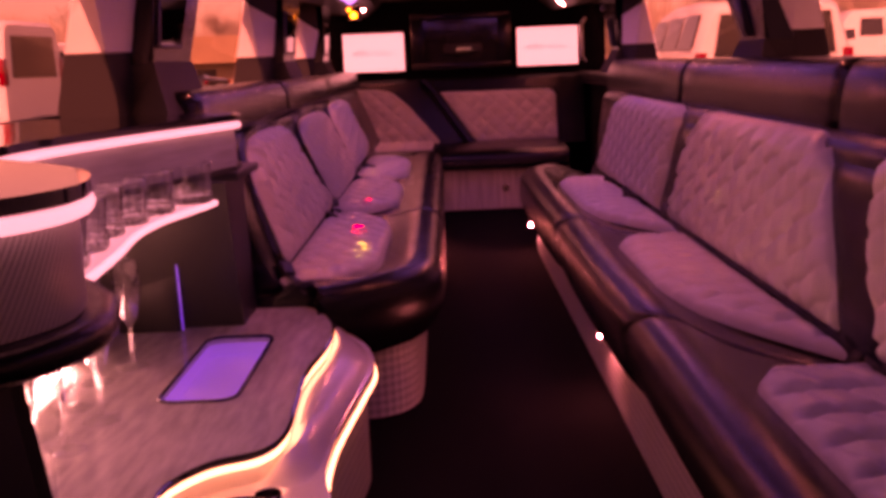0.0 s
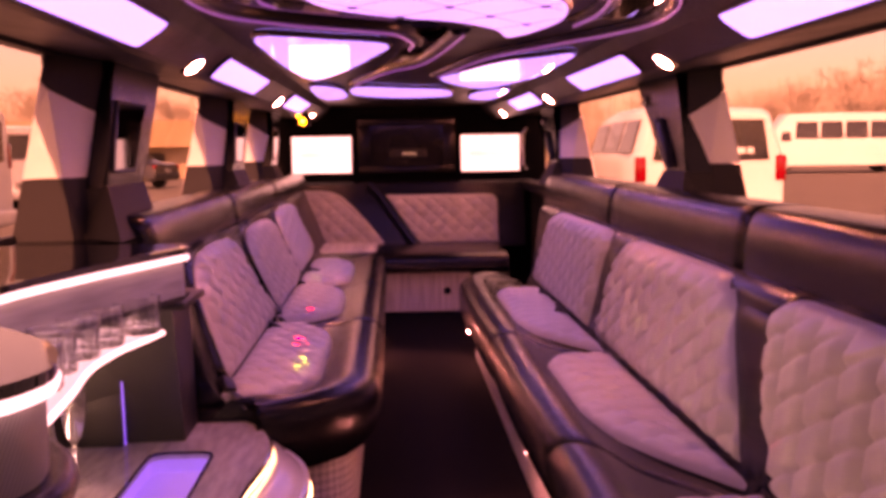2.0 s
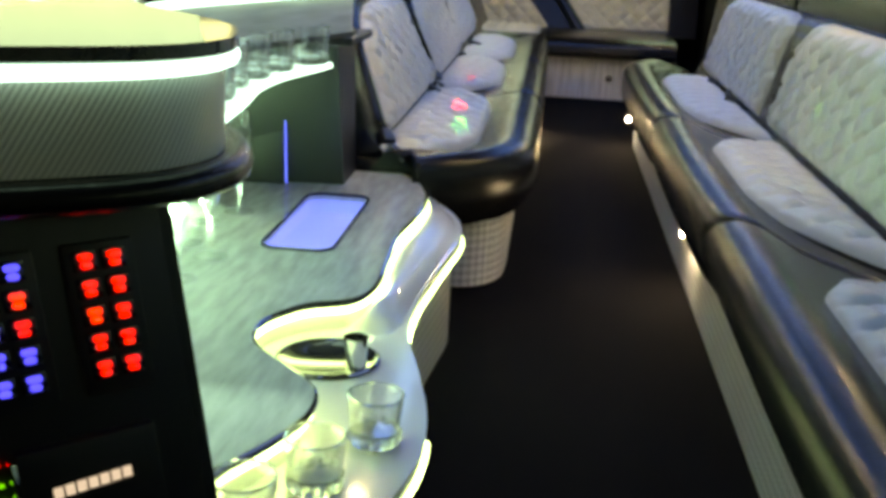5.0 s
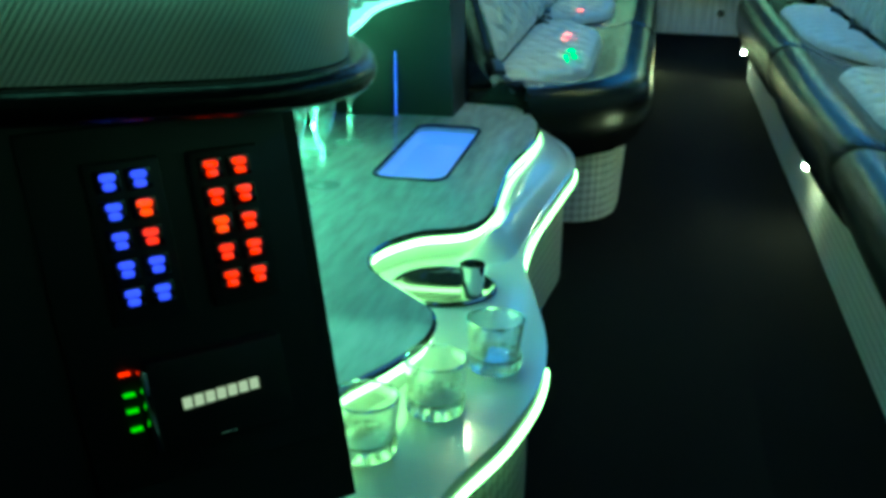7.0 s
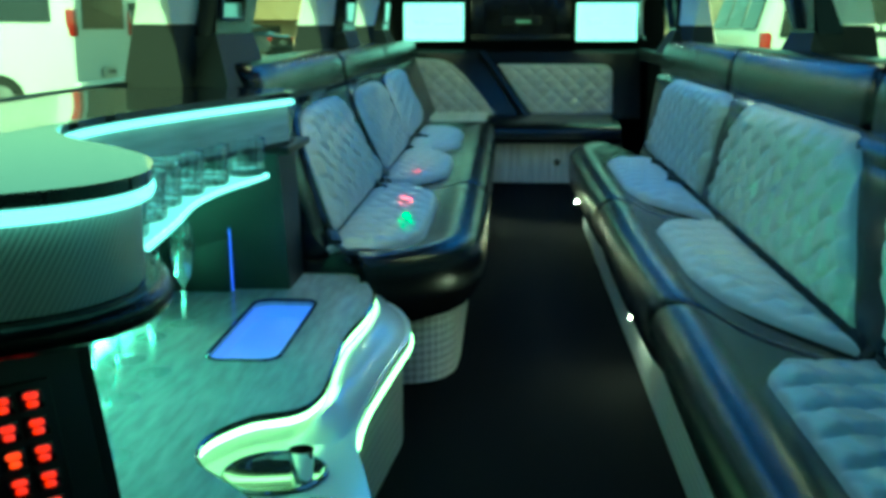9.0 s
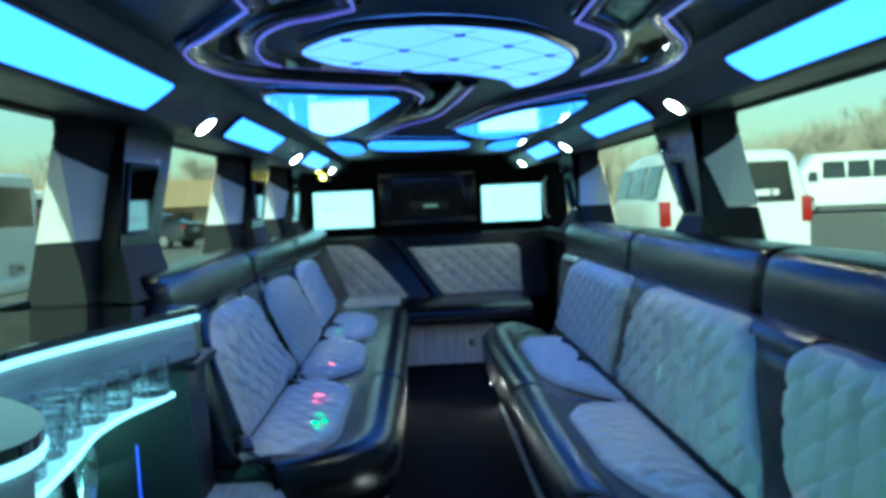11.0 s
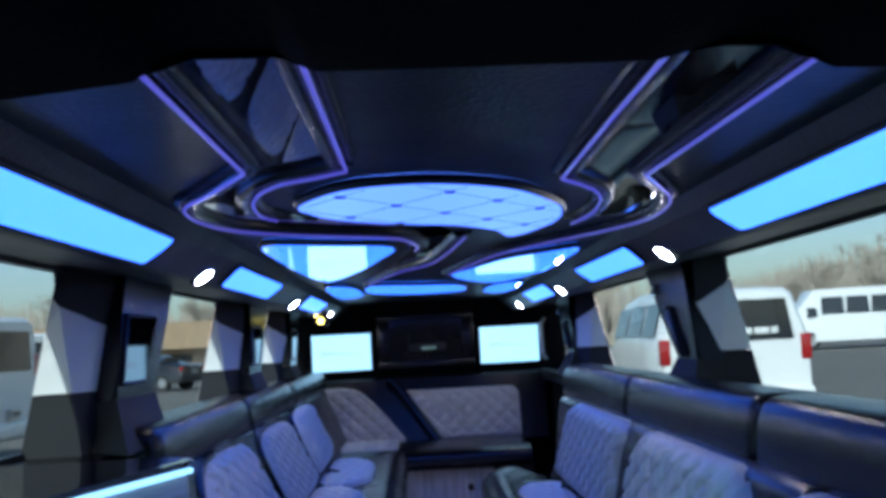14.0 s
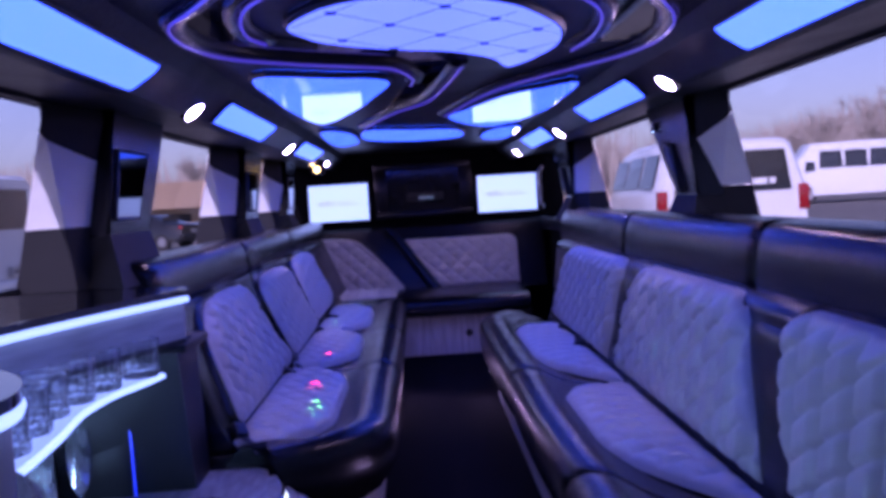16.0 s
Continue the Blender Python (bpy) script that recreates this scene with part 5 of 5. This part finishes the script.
def vehicle(name, label, category, at, turn, size, profile, paint, side_panes, rear_pane, wheel=0.36, lamp=(0.95, 1.28), group="parked vehicles"):
    """A parked vehicle; it points along +y before turning. The profile gives (y, z, half-width) stations of the body."""
    length, half, height = size
    th = root(name, (0, 0, 0), label, category, group)
    loops = [[(-w, y, z0), (-w * 1.0, y, z0 + (z1 - z0) * 0.55), (-w * 0.97, y, z0 + (z1 - z0) * 0.62), (-w * tw, y, z1 - 0.06), (-w * tw + 0.10, y, z1), (w * tw - 0.10, y, z1), (w * tw, y, z1 - 0.06), (w * 0.97, y, z0 + (z1 - z0) * 0.62), (w, y, z0 + (z1 - z0) * 0.55), (w, y, z0)] for y, z0, z1, w, tw in profile]
    body = part("body", rings(bmesh.new(), loops), paint, th)
    for y0, y1, z0, z1, x0, x1 in side_panes:
        for s in (-1, 1):
            bm = rings(bmesh.new(), [[(s * (x0 + o), y0, z0), (s * (x0 + o), y1, z0), (s * (x1 + o), y1 - 0.05, z1), (s * (x1 + o), y0 + 0.05, z1)] for o in (-0.02, 0.008)])
            part("side_window", bm, CAR_GLASS, body, smooth=False)
    w0, w1, z0, z1, y = rear_pane
    bm = rings(bmesh.new(), [[(-w0, y - o, z0), (w0, y - o, z0), (w1, y - o, z1), (-w1, y - o, z1)] for o in (-0.03, 0.012)])
    part("rear_window", bm, CAR_GLASS, body, smooth=False)
    yr = profile[0][0]
    for s in (-1, 1):
        part("tail_lamp", B((s * (half - 0.09) - 0.07, yr - 0.02, lamp[0]), (s * (half - 0.09) + 0.07, yr + 0.10, lamp[1]), 0.02), TAIL, th, "red tail lamp")
        for y in (yr + length * 0.19, yr + length * 0.80):
            wh = part("wheel", tube([(s * (half - 0.20), y, wheel), (s * (half - 0.19), y, wheel), (s * (half + 0.00), y, wheel), (s * (half + 0.01), y, wheel)], wheel, 20), TYRE, th)
            part("rim", tube([(s * (half - 0.1), y, wheel), (s * (half + 0.016), y, wheel)], wheel * 0.6, 14), RIMS, wh)
    part("bumper", B((-half * 0.97, yr - 0.07, 0.42), (half * 0.97, yr + 0.10, 0.62), 0.04), DEFLECT if paint is not WHITE_PAINT else paint, th)
    plate = part("number_plate", B((-0.16, yr - 0.085, 0.66), (0.16, yr - 0.02, 0.80)), RIMS, th)
    part("plate_bar", B((-0.11, yr - 0.088, 0.71), (0.11, yr - 0.084, 0.75)), DEFLECT, plate, smooth=False)
    th.matrix_basis = Matrix.Translation((at[0], at[1], GROUND)) @ pose(0, 0, 0, 0, 0, turn)
    return th


def suv(label, at, turn, paint=WHITE_PAINT, letters=False):
    prof = [(0.0, 0.35, 1.80, 0.94, 0.80), (0.12, 0.32, 1.88, 1.0, 0.80), (1.0, 0.32, 1.93, 1.01, 0.80), (2.3, 0.32, 1.92, 1.01, 0.80), (3.0, 0.32, 1.86, 1.01, 0.78), (3.7, 0.34, 1.20, 1.0, 0.9), (4.8, 0.35, 1.10, 0.98, 0.9), (5.15, 0.42, 0.95, 0.9, 0.9)]
    th = vehicle("suv", label, "car", at, turn, (5.1, 1.0, 1.93), prof, paint, ((0.25, 1.05, 1.33, 1.76, 0.985, 0.852), (1.15, 2.05, 1.33, 1.76, 0.985, 0.852), (2.15, 3.0, 1.33, 1.74, 0.985, 0.855)), (0.76, 0.68, 1.22, 1.74, 0.0))
    pane = next(o for o in th.children_recursive if o.name.startswith("rear_window"))
    for s in (-1, 1):
        part("roof_rail", tube([(s * 0.72, 0.3, 1.90), (s * 0.72, 0.5, 1.96), (s * 0.72, 2.6, 1.96), (s * 0.72, 2.8, 1.90)], 0.025, 6), RIMS, th)
    if letters:
        for x0, x1 in ((-0.05, 0.10), (0.13, 0.22), (0.25, 0.44), (0.47, 0.55)):
            part("lettering_bar", B((x0, -0.020, 1.30), (x1, -0.010, 1.38)), WHITE_PAINT, pane, smooth=False)
        part("brake_lamp", B((-0.15, -0.02, 1.775), (0.15, 0.02, 1.80)), TAIL, th)
    return th


def van(label, at, turn, paint=WHITE_PAINT):
    prof = [(0.0, 0.40, 2.02, 0.95, 0.86), (0.10, 0.36, 2.08, 1.0, 0.86), (2.0, 0.36, 2.12, 1.01, 0.86), (4.0, 0.36, 2.08, 1.01, 0.84), (4.7, 0.36, 1.45, 1.0, 0.9), (5.4, 0.38, 1.20, 0.97, 0.9), (5.7, 0.45, 1.05, 0.92, 0.9)]
    th = vehicle("van", label, "van", at, turn, (5.6, 1.0, 2.1), prof, paint, ((0.3, 1.2, 1.42, 1.88, 0.995, 0.908), (1.35, 2.4, 1.42, 1.88, 0.995, 0.908), (3.0, 4.0, 1.42, 1.86, 0.995, 0.908)), (0.70, 0.66, 1.32, 1.88, 0.0), lamp=(1.22, 1.58))
    part("door_post", B((-0.07, -0.022, 0.6), (0.07, 0.02, 1.98), 0.01), paint, th)
    return th


def saloon(label, at, turn, paint):
    prof = [(0.0, 0.35, 0.95, 0.85, 0.95), (0.15, 0.30, 1.02, 0.90, 0.95), (0.8, 0.30, 1.08, 0.91, 0.92), (1.5, 0.30, 1.42, 0.91, 0.75), (2.6, 0.30, 1.45, 0.91, 0.75), (3.4, 0.30, 1.05, 0.91, 0.92), (4.4, 0.32, 0.92, 0.89, 0.92), (4.7, 0.38, 0.75, 0.80, 0.92)]
    return vehicle("saloon_car", label, "car", at, turn, (4.7, 0.91, 1.45), prof, paint, ((1.4, 2.1, 1.02, 1.36, 0.875, 0.72), (2.15, 2.9, 1.02, 1.36, 0.875, 0.72)), (0.62, 0.55, 1.08, 1.35, 1.0), 0.32, lamp=(0.80, 0.95))


def bus(label, at, turn):
    prof = [(0.0, 0.45, 2.75, 1.12, 0.94), (0.15, 0.40, 2.85, 1.17, 0.94), (4.0, 0.40, 2.88, 1.18, 0.94), (6.4, 0.40, 2.85, 1.18, 0.94), (7.0, 0.40, 2.05, 1.08, 0.90), (8.2, 0.42, 1.30, 1.02, 0.92), (8.5, 0.50, 1.10, 0.95, 0.92)]
    panes = tuple((0.4 + 1.15 * k, 1.48 + 1.15 * k, 1.66, 2.47, 1.188, 1.132) for k in range(5)) + ((6.25, 6.75, 1.55, 2.0, 1.20, 1.16),)
    return vehicle("minibus", label, "bus", at, turn, (8.3, 1.16, 2.88), prof, WHITE_PAINT, panes, (0.8, 0.75, 1.5, 2.4, 0.0), 0.42)


suv("white SUV with dark glass, red tail lamps and faded lettering", (4.0, 13.7), 0, letters=True)
bus("white minibus with a long row of dark windows", (25.3, 50.5), 82)
bus("white minibus parked behind the cars", (37.5, 54.0), 82)
suv("white SUV parked far along the row", (9.5, 34.0), 20)
van("white passenger van with its rear doors in view", (-5.75, 15.2), 87)
van("white van parked further along the row", (-8.6, 25.0), 60)
suv("silver SUV in the parked row", (-11.5, 32.0), 70, SILVER_PAINT)
saloon("black saloon car with bright reflections", (-9.0, 43.0), 70, DARK_PAINT)
saloon("black saloon car beyond the vans", (-14.5, 47.0), 60, DARK_PAINT)


def bare_tree(seed, height):
    rng = random.Random(seed)
    th = root("bare_tree", (0, 0, 0), "leafless tree with a spreading crown of fine twigs", "tree", "bare trees")
    trunk, crown = bmesh.new(), bmesh.new()
    def limb(p, d, length, r, depth):
        pts, q, e = [p], p, d
        for _ in range(3):
            e = (e + Vector((rng.uniform(-0.2, 0.2), rng.uniform(-0.2, 0.2), rng.uniform(-0.05, 0.18)))).normalized()
            q = q + e * (length / 3)
            pts.append(q)
        bm = trunk if depth < 2 else crown
        sides = 6 if depth < 2 else 3
        loops = []
        for i, c in enumerate(pts):
            rr = max(r * (1 - 0.5 * i / 3), 0.013)
            side = e.orthogonal().normalized()
            up = e.cross(side)
            loops.append([c + side * rr * math.cos(a) + up * rr * math.sin(a) for a in [2 * math.pi * k / sides for k in range(sides)]])
        rings(bm, loops)
        if depth < 5:
            for _ in range(4 if depth else 5):
                i = rng.choice((1, 2, 3, 3))
                a = rng.uniform(0, 2 * math.pi)
                s = (e * rng.uniform(0.5, 1.0) + Vector((math.cos(a), math.sin(a), rng.uniform(0.0, 0.6))) * 0.75).normalized()
                limb(pts[i], s, length * rng.uniform(0.55, 0.78), r * 0.5, depth + 1)
    limb(Vector((0, 0, 0)), Vector((0, 0, 1)), height * 0.36, height * 0.022, 0)
    part("trunk", trunk, BARK, th)
    part("crown", crown, TWIG, th)
    return th


trees = [bare_tree(3, 6.6), bare_tree(8, 7.8), bare_tree(21, 6.0)]
places = [(28, 74, 0), (36, 78, 1), (44, 72, 2), (20, 80, 1), (52, 82, 0), (12, 84, 2), (60, 76, 1), (-24, 76, 1), (-32, 72, 0), (-40, 80, 2), (-16, 82, 0), (-48, 74, 1), (-20, 66, 2), (-28, 88, 1), (32, 88, 2), (24, 90, 0), (40, 92, 1), (-36, 90, 0), (4, 88, 1), (-8, 90, 2), (48, 94, 2), (-44, 92, 1)]
rng = random.Random(5)
used = set()
for x, y, k in places:
    m = Matrix.Translation((x, y, GROUND)) @ pose(0, 0, 0, 0, 0, rng.uniform(0, 360))
    if k not in used:
        trees[k].matrix_basis = m
        used.add(k)
    else:
        copy_thing(trees[k], m)

# far woods: a low uneven belt of twigs
woods = bmesh.new()
for k in range(22000):
    x, y = rng.uniform(-150, 170), rng.uniform(100, 135)
    h = rng.uniform(4.5, 11.5) * (0.7 + 0.5 * noise.noise((x * 0.05, 1, 0)))
    w, lean = rng.uniform(0.025, 0.09), rng.uniform(-1.2, 1.2)
    v = [woods.verts.new(q) for q in ((x - w, y, GROUND), (x + w, y, GROUND), (x + lean + w * 2.0, y, GROUND + h * 0.6), (x + lean * 1.4, y, GROUND + h), (x + lean - w * 2.0, y, GROUND + h * 0.55))]
    woods.faces.new(v)
tagged(part("far_woods", woods, TWIG, smooth=False), "distant belt of leafless brown woods", "woods", kind="stuff")

house = root("house", (-20, 62, GROUND), "low tan building with a broad brown roof", "house")
part("wall", B((-27, 60, GROUND), (-11, 68, 1.3)), BRICK, house, smooth=False)
part("roof", rings(bmesh.new(), [[(-28, 59, 1.3), (-28, 69, 1.3), (-26, 64, 2.9)], [(-10, 59, 1.3), (-10, 69, 1.3), (-12, 64, 2.9)]]), ROOFING, house, smooth=False)
for k in range(4):
    wn = part("window", B((-25.5 + 3.8 * k, 59.95, -0.1), (-24 + 3.8 * k, 60.05, 1.0)), CAR_GLASS, house, smooth=False)
    part("sill", B((-25.6 + 3.8 * k, 59.88, -0.2), (-23.9 + 3.8 * k, 60.05, -0.1)), WHITE_PAINT, wn, smooth=False)

for x, y in ((33, 70), (47, 66)):
    pole = root("utility_pole", (x, y, GROUND), "wooden utility pole carrying wires", "pole", "utility poles")
    part("post", tube([(x, y, GROUND), (x, y, 3), (x, y, 6.3)], 0.12, 8), BARK, pole)
    part("crossarm", B((x - 1.0, y - 0.06, 5.6), (x + 1.0, y + 0.06, 5.75)), BARK, pole)
wires = root("overhead_wires", (40, 68, 5.6), "thin overhead wires between poles", "wires")
for dx in (-0.9, 0, 0.9):
    span = [(33 + dx + 14 * k / 6, 70 - 4 * k / 6, 5.7 - 0.5 * math.sin(math.pi * k / 6)) for k in range(7)]
    part("wire", tube(span, 0.010, 4), DEFLECT, wires)
